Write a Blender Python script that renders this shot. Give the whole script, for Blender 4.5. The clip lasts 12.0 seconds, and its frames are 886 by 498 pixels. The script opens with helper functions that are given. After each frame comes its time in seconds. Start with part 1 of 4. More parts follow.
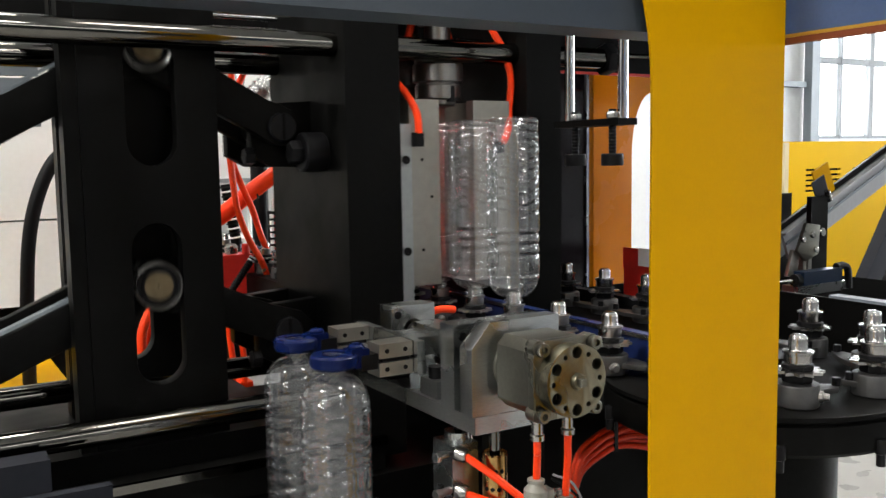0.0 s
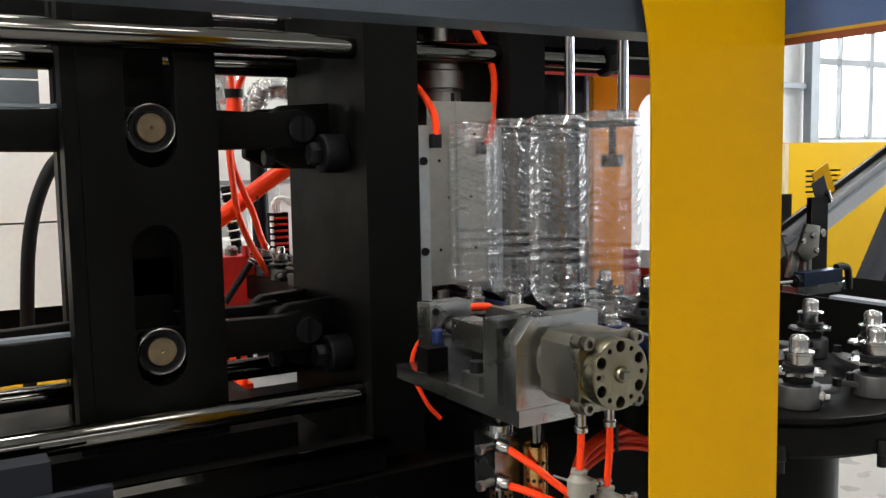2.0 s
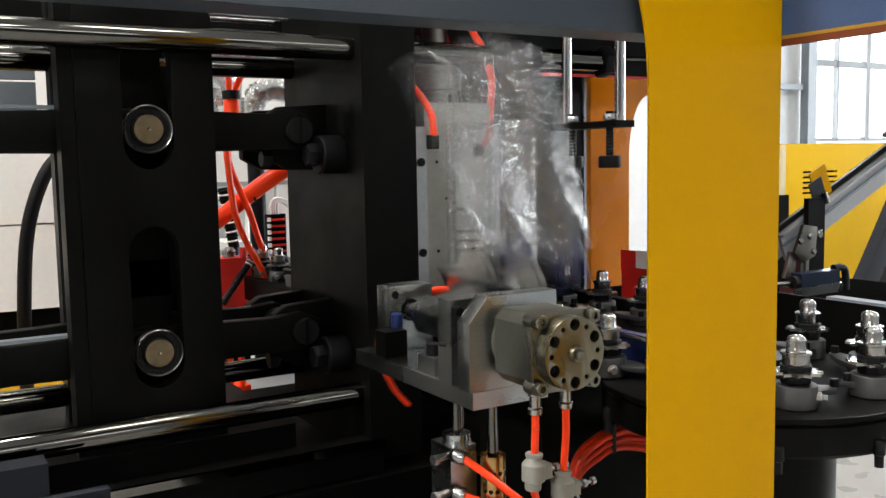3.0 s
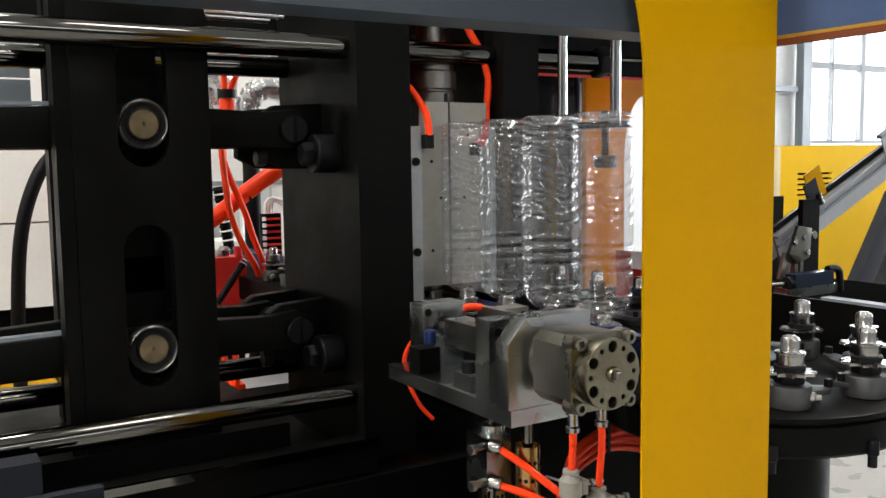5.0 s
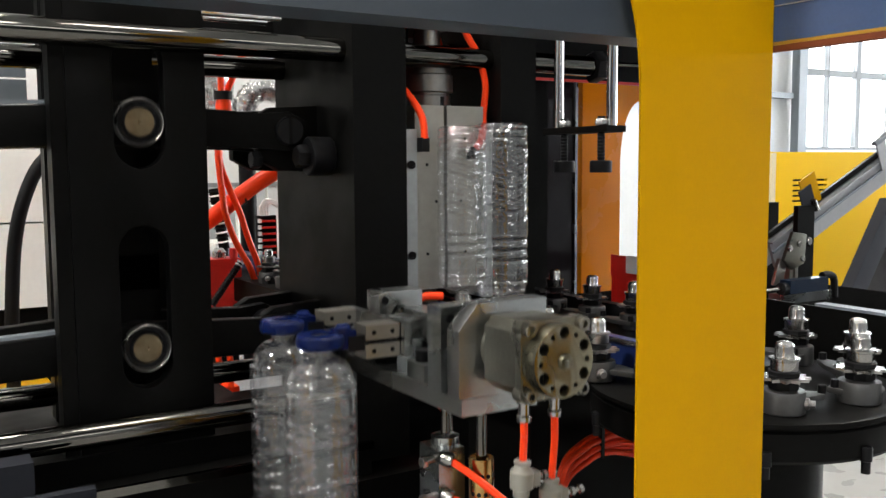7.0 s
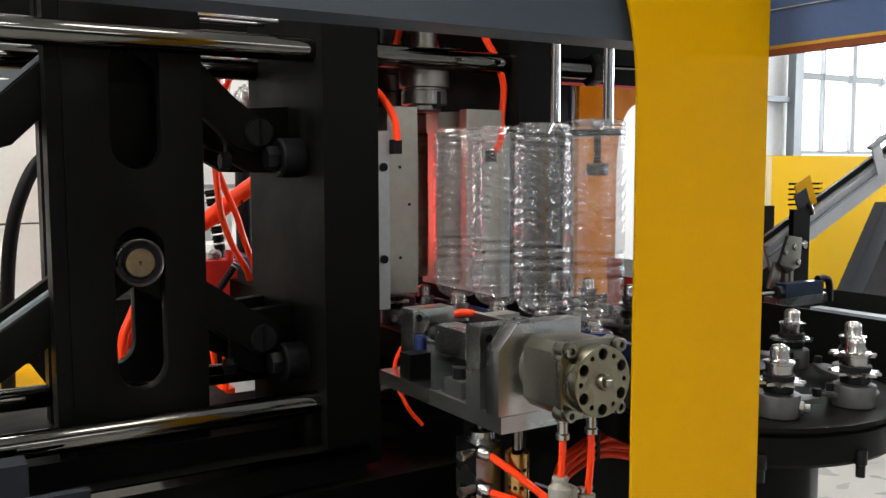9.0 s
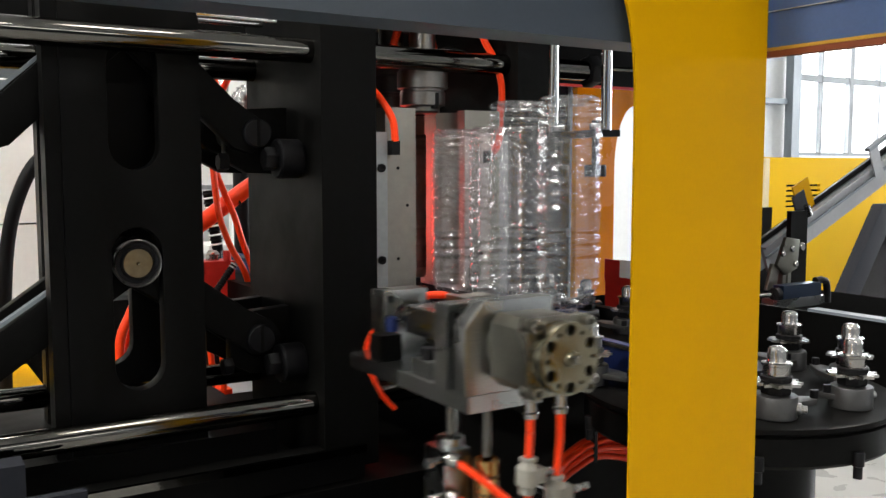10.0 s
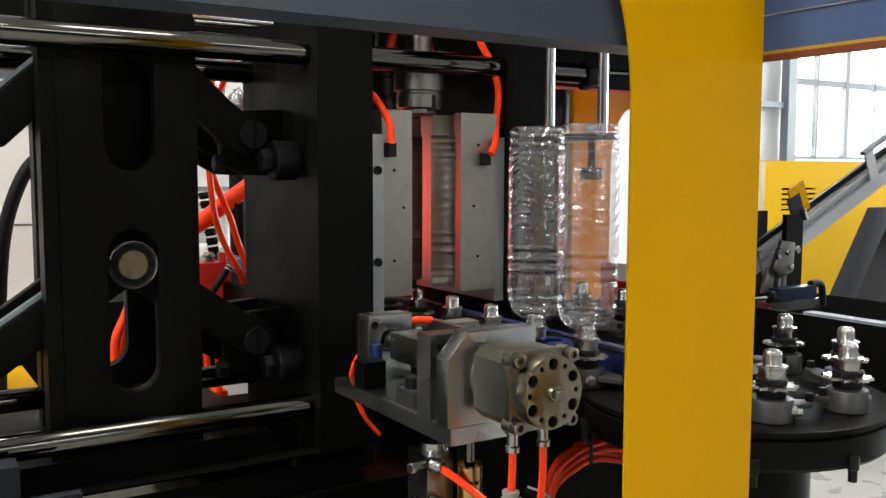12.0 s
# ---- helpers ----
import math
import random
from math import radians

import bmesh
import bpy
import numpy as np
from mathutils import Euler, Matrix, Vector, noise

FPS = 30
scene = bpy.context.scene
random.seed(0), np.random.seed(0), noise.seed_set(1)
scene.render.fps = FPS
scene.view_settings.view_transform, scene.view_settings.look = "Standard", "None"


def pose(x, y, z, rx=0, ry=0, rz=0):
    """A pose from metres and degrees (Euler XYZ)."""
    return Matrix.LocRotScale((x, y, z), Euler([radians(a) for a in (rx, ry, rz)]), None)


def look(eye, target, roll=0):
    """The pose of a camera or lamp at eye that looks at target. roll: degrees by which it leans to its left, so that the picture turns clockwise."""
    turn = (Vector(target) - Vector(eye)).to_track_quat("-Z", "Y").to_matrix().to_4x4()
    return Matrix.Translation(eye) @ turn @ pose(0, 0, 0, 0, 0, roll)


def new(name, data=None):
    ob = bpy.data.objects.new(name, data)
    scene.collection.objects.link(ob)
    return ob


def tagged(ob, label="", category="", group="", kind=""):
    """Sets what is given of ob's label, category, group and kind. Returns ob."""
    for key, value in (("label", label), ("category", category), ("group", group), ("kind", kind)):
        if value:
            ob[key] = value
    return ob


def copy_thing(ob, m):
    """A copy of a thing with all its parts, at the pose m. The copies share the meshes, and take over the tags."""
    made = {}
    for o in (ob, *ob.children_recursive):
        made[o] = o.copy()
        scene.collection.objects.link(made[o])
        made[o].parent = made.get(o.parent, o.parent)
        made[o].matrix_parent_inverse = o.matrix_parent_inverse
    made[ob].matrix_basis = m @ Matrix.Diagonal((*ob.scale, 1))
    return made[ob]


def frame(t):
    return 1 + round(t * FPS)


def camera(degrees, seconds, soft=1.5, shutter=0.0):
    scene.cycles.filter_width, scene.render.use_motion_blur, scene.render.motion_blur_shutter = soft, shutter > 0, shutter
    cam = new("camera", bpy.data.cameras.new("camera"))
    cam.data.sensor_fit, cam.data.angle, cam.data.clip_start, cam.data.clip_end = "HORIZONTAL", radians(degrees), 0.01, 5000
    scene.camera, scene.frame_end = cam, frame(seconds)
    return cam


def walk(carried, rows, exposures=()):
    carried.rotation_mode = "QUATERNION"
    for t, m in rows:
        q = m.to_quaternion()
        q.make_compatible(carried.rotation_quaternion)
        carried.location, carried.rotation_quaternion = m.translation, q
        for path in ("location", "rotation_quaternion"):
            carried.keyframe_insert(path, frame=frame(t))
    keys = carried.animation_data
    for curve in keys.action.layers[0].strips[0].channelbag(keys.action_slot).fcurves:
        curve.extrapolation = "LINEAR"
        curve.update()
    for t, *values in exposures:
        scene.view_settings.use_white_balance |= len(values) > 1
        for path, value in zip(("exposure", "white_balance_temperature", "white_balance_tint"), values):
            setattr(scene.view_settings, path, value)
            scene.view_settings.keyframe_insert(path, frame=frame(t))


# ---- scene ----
# camera: nearly still, held by hand, turning slowly
EYE = (0.0, 0.0, 1.5)


def held(yaw, pitch, roll, rise=0.0):
    return pose(EYE[0], EYE[1], EYE[2] + rise, 90 + pitch, 0, -yaw) @ pose(0, 0, 0, 0, 0, -roll)


cam = camera(52.04, 12.0, soft=1.45, shutter=0.8)
walk(cam, [
    (0.0, held(30.907, -5.777, 0.922, 0.004)),
    (0.5, held(30.935, -5.729, 1.028, 0.004)),
    (1.0, held(30.906, -5.698, 1.209, 0.004)),
    (1.5, held(30.836, -5.689, 1.187, 0.003)),
    (2.0, held(30.901, -5.655, 1.025, 0.003)),
    (2.5, held(30.982, -5.618, 1.015, 0.003)),
    (3.0, held(31.057, -5.568, 1.064, 0.0025)),
    (5.0, held(31.364, -5.522, 0.83)),
    (5.5, held(31.464, -5.468, 0.76)),
    (6.0, held(31.537, -5.424, 0.552)),
    (6.5, held(31.61, -5.398, 0.437)),
    (7.0, held(31.654, -5.311, 0.369)),
    (9.0, held(31.902, -5.164, 0.146)),
    (9.5, held(32.005, -5.163, 0.147)),
    (10.0, held(32.035, -5.099, 0.035)),
    (10.5, held(32.088, -5.039, 0.083)),
    (11.0, held(32.135, -5.009, -0.043)),
    (11.5, held(32.21, -4.993, -0.113)),
    (12.0, held(32.282, -4.949, -0.138)),
], exposures=[(0.0, -0.15), (12.0, -0.15)])

# world, windows' daylight, hall lamps
world = bpy.data.worlds.new("sky")
scene.world = world
world.use_nodes = True
wn = world.node_tree.nodes
sky = wn.new("ShaderNodeTexSky")
sky.sky_type, sky.sun_disc = "NISHITA", False
sky.sun_elevation, sky.sun_rotation = radians(40), radians(60)
world.node_tree.links.new(sky.outputs[0], wn["Background"].inputs[0])
wn["Background"].inputs[1].default_value = 0.08


def area(name, m, sx, sy, power, colour=(1, 1, 1)):
    d = bpy.data.lights.new(name, "AREA")
    d.shape, d.size, d.size_y, d.energy, d.color = "RECTANGLE", sx, sy, power, colour
    ob = new(name, d)
    ob.matrix_world = m
    return ob


sun_data = bpy.data.lights.new("sun", "SUN")
sun_data.energy, sun_data.angle, sun_data.color = 1.0, radians(12), (1.0, 0.96, 0.9)
new("sun", sun_data).matrix_world = look((12, 4, 9), (0, 0, 0))
# unseen square lamps under the hall roof, added to brighten cabinets, hoses and bottles
for x, y, power in ((-3.2, 1.2, 400), (1.3, -0.4, 45), (5.6, 0.9, 180), (0.6, -3.6, 80), (0.3, 2.95, 110), (-1.2, 6.0, 90), (5.4, 5.6, 170), (-4.6, -2.6, 140)):
    area("overhead_fill", pose(x, y, 5.6), 0.6, 0.6, power, (1.0, 0.95, 0.87))
# daylight behind the north window
area("hall_fill", look((13.3, 9.0, 3.25), (12.6, 0, 1.0)), 5.4, 2.9, 1600, (0.95, 0.98, 1.0))
# added light through the east window, which is out of view
area("hall_fill", look((17.4, 2.2, 3.2), (4.0, 2.2, 0.8)), 10.0, 2.9, 1700, (0.95, 0.98, 1.0))
# two fill lamps out of view, at west and south walls without windows
area("hall_fill", look((-7.6, -2.0, 4.4), (0, 1, 1.2)), 6.0, 0.7, 260, (0.98, 0.98, 0.96))
area("hall_fill", look((1.0, -7.6, 4.4), (0, 1, 1.2)), 8.0, 0.7, 120, (1.0, 0.98, 0.95))
red = bpy.data.lights.new("heater_glow", "AREA")
red.shape, red.size, red.size_y, red.energy, red.color = "RECTANGLE", 0.05, 0.28, 1.2, (1.0, 0.06, 0.05)
new("heater_glow", red).matrix_world = look((0.90, 1.95, 1.42), (0.97, 1.60, 1.42))


# ---- materials ----
def material(name, base, rough=0.5, metal=0.0, grain=0.0, scale=60.0, bump=0.0, wear=0.0, coat=0.0, stretch=(1, 1, 1), spec=0.5):
    m = bpy.data.materials.new(name)
    m.use_nodes = True
    nt = m.node_tree
    b = nt.nodes["Principled BSDF"]
    b.inputs["Base Color"].default_value = (*base, 1)
    b.inputs["Roughness"].default_value = rough
    b.inputs["Metallic"].default_value = metal
    b.inputs["Coat Weight"].default_value = coat
    b.inputs["Specular IOR Level"].default_value = spec
    co = nt.nodes.new("ShaderNodeTexCoord")
    mp = nt.nodes.new("ShaderNodeMapping")
    mp.inputs["Scale"].default_value = stretch
    nt.links.new(co.outputs["Object"], mp.inputs[0])
    fine = nt.nodes.new("ShaderNodeTexNoise")
    fine.inputs["Scale"].default_value, fine.inputs["Detail"].default_value = scale, 5
    broad = nt.nodes.new("ShaderNodeTexNoise")
    broad.inputs["Scale"].default_value, broad.inputs["Detail"].default_value = 6.0, 4
    nt.links.new(mp.outputs[0], fine.inputs["Vector"])
    nt.links.new(co.outputs["Object"], broad.inputs["Vector"])
    if grain:
        both = nt.nodes.new("ShaderNodeMath")
        both.operation = "MULTIPLY_ADD"
        both.inputs[1].default_value = 0.5
        half = nt.nodes.new("ShaderNodeMath")
        half.operation = "MULTIPLY"
        half.inputs[1].default_value = 0.5
        nt.links.new(broad.outputs[0], half.inputs[0])
        nt.links.new(fine.outputs[0], both.inputs[0])
        nt.links.new(half.outputs[0], both.inputs[2])
        ramp = nt.nodes.new("ShaderNodeMapRange")
        ramp.inputs["From Min"].default_value, ramp.inputs["From Max"].default_value = 0.3, 0.7
        ramp.inputs["To Min"].default_value, ramp.inputs["To Max"].default_value = 1 - grain, 1 + grain
        nt.links.new(both.outputs[0], ramp.inputs["Value"])
        mul = nt.nodes.new("ShaderNodeVectorMath")
        mul.operation = "SCALE"
        mul.inputs[0].default_value = base
        nt.links.new(ramp.outputs[0], mul.inputs["Scale"])
        nt.links.new(mul.outputs[0], b.inputs["Base Color"])
    if wear:
        rr = nt.nodes.new("ShaderNodeMapRange")
        rr.inputs["From Min"].default_value, rr.inputs["From Max"].default_value = 0.35, 0.65
        rr.inputs["To Min"].default_value, rr.inputs["To Max"].default_value = max(0.03, rough - wear), min(1, rough + wear)
        nt.links.new(broad.outputs[0], rr.inputs["Value"])
        nt.links.new(rr.outputs[0], b.inputs["Roughness"])
    if bump:
        bp = nt.nodes.new("ShaderNodeBump")
        bp.inputs["Strength"].default_value, bp.inputs["Distance"].default_value = bump, 0.001
        nt.links.new(fine.outputs[0], bp.inputs["Height"])
        nt.links.new(bp.outputs[0], b.inputs["Normal"])
    return m


def glow(name, colour, strength):
    m = bpy.data.materials.new(name)
    m.use_nodes = True
    b = m.node_tree.nodes["Principled BSDF"]
    b.inputs["Base Color"].default_value = (*colour, 1)
    b.inputs["Emission Color"].default_value = (*colour, 1)
    b.inputs["Emission Strength"].default_value = strength
    return m


def clear(name, tint, gloss_rough, milk, bend=0.0, cap=1.0, faces=1.0):
    """Thin clear plastic: light passes, partly bent by the uneven wall; the gloss follows the angle; a little is milky."""
    m = bpy.data.materials.new(name)
    m.use_nodes = True
    nt = m.node_tree
    nt.nodes.remove(nt.nodes["Principled BSDF"])
    out = nt.nodes["Material Output"]

    def mix(f, s0, s1):
        n = nt.nodes.new("ShaderNodeMixShader")
        if isinstance(f, float):
            n.inputs[0].default_value = f
        else:
            nt.links.new(f, n.inputs[0])
        nt.links.new(s0, n.inputs[1])
        nt.links.new(s1, n.inputs[2])
        return n.outputs[0]
    tr = nt.nodes.new("ShaderNodeBsdfTransparent")
    tr.inputs[0].default_value = (*tint, 1)
    rf = nt.nodes.new("ShaderNodeBsdfRefraction")
    rf.inputs["Color"].default_value = (*tint, 1)
    rf.inputs["Roughness"].default_value, rf.inputs["IOR"].default_value = 0.0, 1.05
    tl = nt.nodes.new("ShaderNodeBsdfTranslucent")
    tl.inputs[0].default_value = (0.82, 0.82, 0.84, 1)
    df = nt.nodes.new("ShaderNodeBsdfDiffuse")
    df.inputs[0].default_value = (0.82, 0.82, 0.84, 1)
    gl = nt.nodes.new("ShaderNodeBsdfGlossy")
    gl.inputs["Roughness"].default_value = gloss_rough
    fr = nt.nodes.new("ShaderNodeFresnel")
    fr.inputs[0].default_value = 1.6
    lim = nt.nodes.new("ShaderNodeMath")
    lim.operation = "MINIMUM"
    lim.inputs[1].default_value = cap
    walls = nt.nodes.new("ShaderNodeMath")
    walls.operation = "MULTIPLY"
    walls.inputs[1].default_value = faces
    nt.links.new(fr.outputs[0], walls.inputs[0])
    nt.links.new(walls.outputs[0], lim.inputs[0])
    through_it = mix(bend, tr.outputs[0], rf.outputs[0])
    veil = mix(0.5, tl.outputs[0], df.outputs[0])
    nt.links.new(mix(lim.outputs[0], mix(milk, through_it, veil), gl.outputs[0]), out.inputs[0])
    return m


BLACK = material("black_enamel", (0.0036, 0.0036, 0.0035), 0.46, 0, 0.35, 90, 0.05, 0.1, spec=0.06)
BLACKOX = material("blackened_steel", (0.007, 0.007, 0.008), 0.42, 0.2, 0.3, 120, 0.1, 0.1, spec=0.16)
RUBBER = material("black_rubber", (0.005, 0.005, 0.006), 0.55, 0, 0.2, 80, spec=0.2)
CHROME = material("hard_chrome", (0.125, 0.12, 0.11), 0.08, 1.0, 0.06, 200, 0.02, 0.04, stretch=(0.2, 6, 6))
STEEL = material("turned_steel", (0.36, 0.35, 0.335), 0.27, 1.0, 0.12, 160, 0.06, 0.07)
ALU = material("milled_aluminium", (0.36, 0.37, 0.365), 0.27, 1.0, 0.14, 140, 0.08, 0.06, stretch=(1, 1, 5))
CAST = material("cast_aluminium_housing", (0.20, 0.195, 0.165), 0.34, 0.95, 0.12, 180, 0.15, 0.08)
BRASSY = material("gilded_flange", (0.215, 0.20, 0.145), 0.34, 0.95, 0.12, 180, 0.1, 0.08)
MOULD = material("mould_aluminium", (0.34, 0.325, 0.29), 0.40, 0.9, 0.10, 70, 0.06, 0.1)
GREYPLATE = material("grey_back_plate", (0.36, 0.38, 0.39), 0.45, 0.6, 0.12, 90, 0.06, 0.1)
BRONZE = material("bronze_bush", (0.45, 0.27, 0.10), 0.32, 1.0, 0.2, 120, 0.06, 0.08)
BRASS = material("dull_brass_pin", (0.20, 0.16, 0.10), 0.33, 1.0, 0.25, 90, 0.05, 0.1)
bt_nodes = BRASS.node_tree.nodes
bt_tan = bt_nodes.new("ShaderNodeTangent")
bt_tan.direction_type, bt_tan.axis = "RADIAL", "Y"
BRASS.node_tree.links.new(bt_tan.outputs[0], bt_nodes["Principled BSDF"].inputs["Tangent"])
bt_nodes["Principled BSDF"].inputs["Anisotropic"].default_value = 0.85
YELLOW = material("yellow_powder_coat", (0.565, 0.290, 0.0004), 0.42, 0, 0.03, 260, 0.05, 0.04, 0.0, spec=0.04)
# rear post's yellow with shade and red glow put into the base colour
GLOWYELLOW = material("yellow_in_red_glow", (0.62, 0.185, 0.002), 0.25, 0, 0.06, 200, 0.08, 0.06, spec=0.4)
RUST = material("red_brown_primer", (0.15, 0.032, 0.012), 0.5, 0, 0.1, 90)
SEAT = material("dark_cast_seat", (0.085, 0.085, 0.085), 0.4, 0.8, 0.15, 120, 0.1, 0.08)
PLUG = material("dull_turned_steel", (0.20, 0.195, 0.185), 0.36, 1.0, 0.15, 120, 0.08, 0.08)
MATT = material("matt_black_sheet", (0.006, 0.006, 0.006), 0.9, 0, 0.2, 60, spec=0.0)
TEAL = material("dark_teal_anodised", (0.004, 0.014, 0.036), 0.4, 0.1, 0.1, 90, spec=0.25)
PALE = material("pale_nylon", (0.27, 0.265, 0.235), 0.4, 0, 0.1, 80)
SLATE = material("slate_blue_paint", (0.036, 0.046, 0.058), 0.42, 0, 0.08, 300, 0.12, 0.06)
BLUEBEAM = material("blue_paint", (0.045, 0.085, 0.19), 0.42, 0, 0.08, 300, 0.1, 0.06)
NAVY = material("navy_anodised", (0.012, 0.025, 0.11), 0.35, 0.2, 0.12, 90, 0.04, 0.08)
BLUE = material("blue_nylon", (0.0006, 0.0065, 0.055), 0.30, 0, 0.12, 120, 0.05, 0.08, spec=0.2)
ORANGE = material("orange_air_hose", (0.95, 0.055, 0.008), 0.32, 0, 0.06, 60, 0.02, 0.05, spec=0.3)
REDP = material("red_paint", (0.65, 0.03, 0.02), 0.38, 0, 0.1, 80)
WHITE = material("white_enamel", (0.83, 0.84, 0.83), 0.45, 0, 0.04, 60, 0.03, 0.06)
FOIL = material("crinkled_foil", (0.80, 0.80, 0.80), 0.2, 1.0, 0.1, 30, 0.5, 0.06)
GREYP = material("grey_conveyor_sheet", (0.42, 0.43, 0.45), 0.4, 0.4, 0.1, 90, 0.06, 0.1)
CONCRETE = material("sealed_concrete_floor", (0.42, 0.42, 0.41), 0.33, 0, 0.1, 8, 0.05, 0.1)
# darkened grey for walls out of view, to weaken their light on the metal
PLASTER = material("dimmed_unseen_wall", (0.30, 0.31, 0.32), 0.6, 0, 0.06, 20)
PALEWALL = material("pale_partition", (0.66, 0.67, 0.67), 0.6, 0, 0.05, 20)
LEMON = material("lemon_yellow_paint", (0.82, 0.49, 0.001), 0.45, 0, 0.04, 300, 0.1, 0.05, spec=0.08)
CREAM = material("cream_trim", (0.72, 0.60, 0.36), 0.5, 0, 0.05, 60)
DARKLEG = material("dark_grey_paint", (0.026, 0.028, 0.035), 0.55, 0, 0.1, 80, spec=0.06)
ROOF = material("hall_roof_sheet", (0.55, 0.56, 0.57), 0.7, 0, 0.06, 20)
STEELGREY = material("grey_hall_steel", (0.20, 0.23, 0.26), 0.5, 0, 0.08, 50)
PET = clear("clear_bottle_plastic", (0.965, 0.965, 0.97), 0.04, 0.014, 0.05, 0.24, 2.1)
PETHAZE = clear("hazy_shoulder_plastic", (0.955, 0.955, 0.96), 0.04, 0.030, 0.05, 0.24, 2.0)
PETNECK = clear("hazy_neck_plastic", (0.95, 0.95, 0.955), 0.03, 0.09, 0.25, 0.3, 1.5)
RODS = material("bright_chrome", (0.60, 0.59, 0.57), 0.12, 1.0, 0.06, 200, 0.02, 0.04)
GLASS = clear("window_glass", (0.97, 0.98, 0.98), 0.02, 0.0, 0.0, 0.08)
# white frames; their backlit grey is put into the base colour
FRAMETONED = material("backlit_window_frame", (0.26, 0.27, 0.28), 0.6, 0, 0.04, 60, spec=0.1)
DULLYELLOW = material("dull_yellow_edge", (0.36, 0.20, 0.02), 0.5, 0, 0.1, 90)
SMOKED = material("dark_acrylic", (0.012, 0.010, 0.012), 0.08, 0, 0.1, 20, spec=0.25)
DAY = glow("bright_overcast_outside", (0.95, 0.98, 1.0), 3.0)
HEAT = glow("red_heater_tube", (1.0, 0.05, 0.04), 6.0)

# ---- building helpers ----
HOME = {}


def thing(name, at, label, category, group="", kind=""):
    ob = new(name)
    ob.empty_display_size = 0.05
    ob.location = at
    HOME[ob] = Vector(at)
    return tagged(ob, label, category, group, kind)


def smooth_by(me, bm, angle=35):
    lim = radians(angle)
    for f in bm.faces:
        f.smooth = True
    for e in bm.edges:
        if len(e.link_faces) == 2 and e.calc_face_angle(0) > lim:
            e.smooth = False


def part(name, bm, mat, parent=None, label="", bevel=0.0, kind="", category=""):
    """Links bm, built in world coordinates, as one mesh under a thing or part."""
    if bevel:
        es = [e for e in bm.edges if len(e.link_faces) == 2 and e.calc_face_angle(0) > 0.6]
        bmesh.ops.bevel(bm, geom=es, offset=bevel, segments=2, affect="EDGES", profile=0.6, clamp_overlap=True)
    bmesh.ops.recalc_face_normals(bm, faces=bm.faces)
    base = HOME[parent] if parent else Vector((0, 0, 0))
    bmesh.ops.translate(bm, verts=bm.verts, vec=-base)
    smooth_by(None, bm)
    me = bpy.data.meshes.new(name)
    bm.to_mesh(me)
    bm.free()
    me.materials.append(mat)
    ob = new(name, me)
    if parent:
        ob.parent = parent
        HOME[ob] = base
    else:
        HOME[ob] = base
    return tagged(ob, label, category, "", kind)


def box(x0, x1, y0, y1, z0, z1, bm=None):
    bm = bm or bmesh.new()
    v = [bm.verts.new((x, y, z)) for z in (z0, z1) for y in (y0, y1) for x in (x0, x1)]
    for q in ((0, 2, 3, 1), (4, 5, 7, 6), (0, 1, 5, 4), (2, 6, 7, 3), (0, 4, 6, 2), (1, 3, 7, 5)):
        bm.faces.new([v[i] for i in q])
    return bm


def frame_of(d):
    d = Vector(d).normalized()
    u = d.orthogonal().normalized()
    return u, d.cross(u), d


def lathe(profile, at, axis=(0, 0, 1), seg=24, bm=None, wobble=None):
    """Turns (radius, height) rows round an axis through at."""
    bm = bm or bmesh.new()
    u, w, d = frame_of(axis)
    if tuple(axis) == (0, 0, 1):
        u, w = Vector((1, 0, 0)), Vector((0, 1, 0))
    at = Vector(at)
    rings = []
    for r, h in profile:
        ring = []
        for i in range(seg):
            a = 2 * math.pi * i / seg
            q = r if wobble is None else r + wobble(a, h)
            ring.append(bm.verts.new(at + d * h + (u * math.cos(a) + w * math.sin(a)) * q))
        rings.append(ring)
    for a, b in zip(rings, rings[1:]):
        for i in range(seg):
            j = (i + 1) % seg
            bm.faces.new((a[i], a[j], b[j], b[i]))
    return bm, rings


def turned(profile, at, axis=(0, 0, 1), seg=24, bm=None):
    """A lathe with closed ends."""
    bm, rings = lathe(profile, at, axis, seg, bm)
    bm.faces.new(rings[0][::-1])
    bm.faces.new(rings[-1])
    return bm


def rod(p, q, r, seg=20, bm=None, chamfer=0.0):
    p, q = Vector(p), Vector(q)
    n = (q - p).length
    c = chamfer
    prof = [(r - c, 0), (r, c), (r, n - c), (r - c, n)] if c else [(r, 0), (r, n)]
    return turned(prof, p, q - p, seg, bm)


def hexbolt(p, axis, r, h, bm=None):
    return turned([(r * 0.93, 0), (r, h * 0.1), (r, h * 0.85), (r * 0.88, h)], p, axis, 6, bm)


def slab(outline, holes, axis, a, b, bm=None):
    """A plate with an outline and holes in two coordinates, from a to b along the axis ('x', 'y' or 'z')."""
    bm = bm or bmesh.new()

    def put(p, s):
        return {"x": (s, p[0], p[1]), "y": (p[0], s, p[1]), "z": (p[0], p[1], s)}[axis]
    edges = []
    for loop in [outline] + list(holes):
        vs = [bm.verts.new(put(p, a)) for p in loop]
        edges += [bm.edges.new((vs[i], vs[(i + 1) % len(vs)])) for i in range(len(vs))]
    got = bmesh.ops.triangle_fill(bm, use_beauty=True, use_dissolve=True, edges=edges)
    faces = [g for g in got["geom"] if isinstance(g, bmesh.types.BMFace)]
    ext = bmesh.ops.extrude_face_region(bm, geom=faces)
    d = {"x": (b - a, 0, 0), "y": (0, b - a, 0), "z": (0, 0, b - a)}[axis]
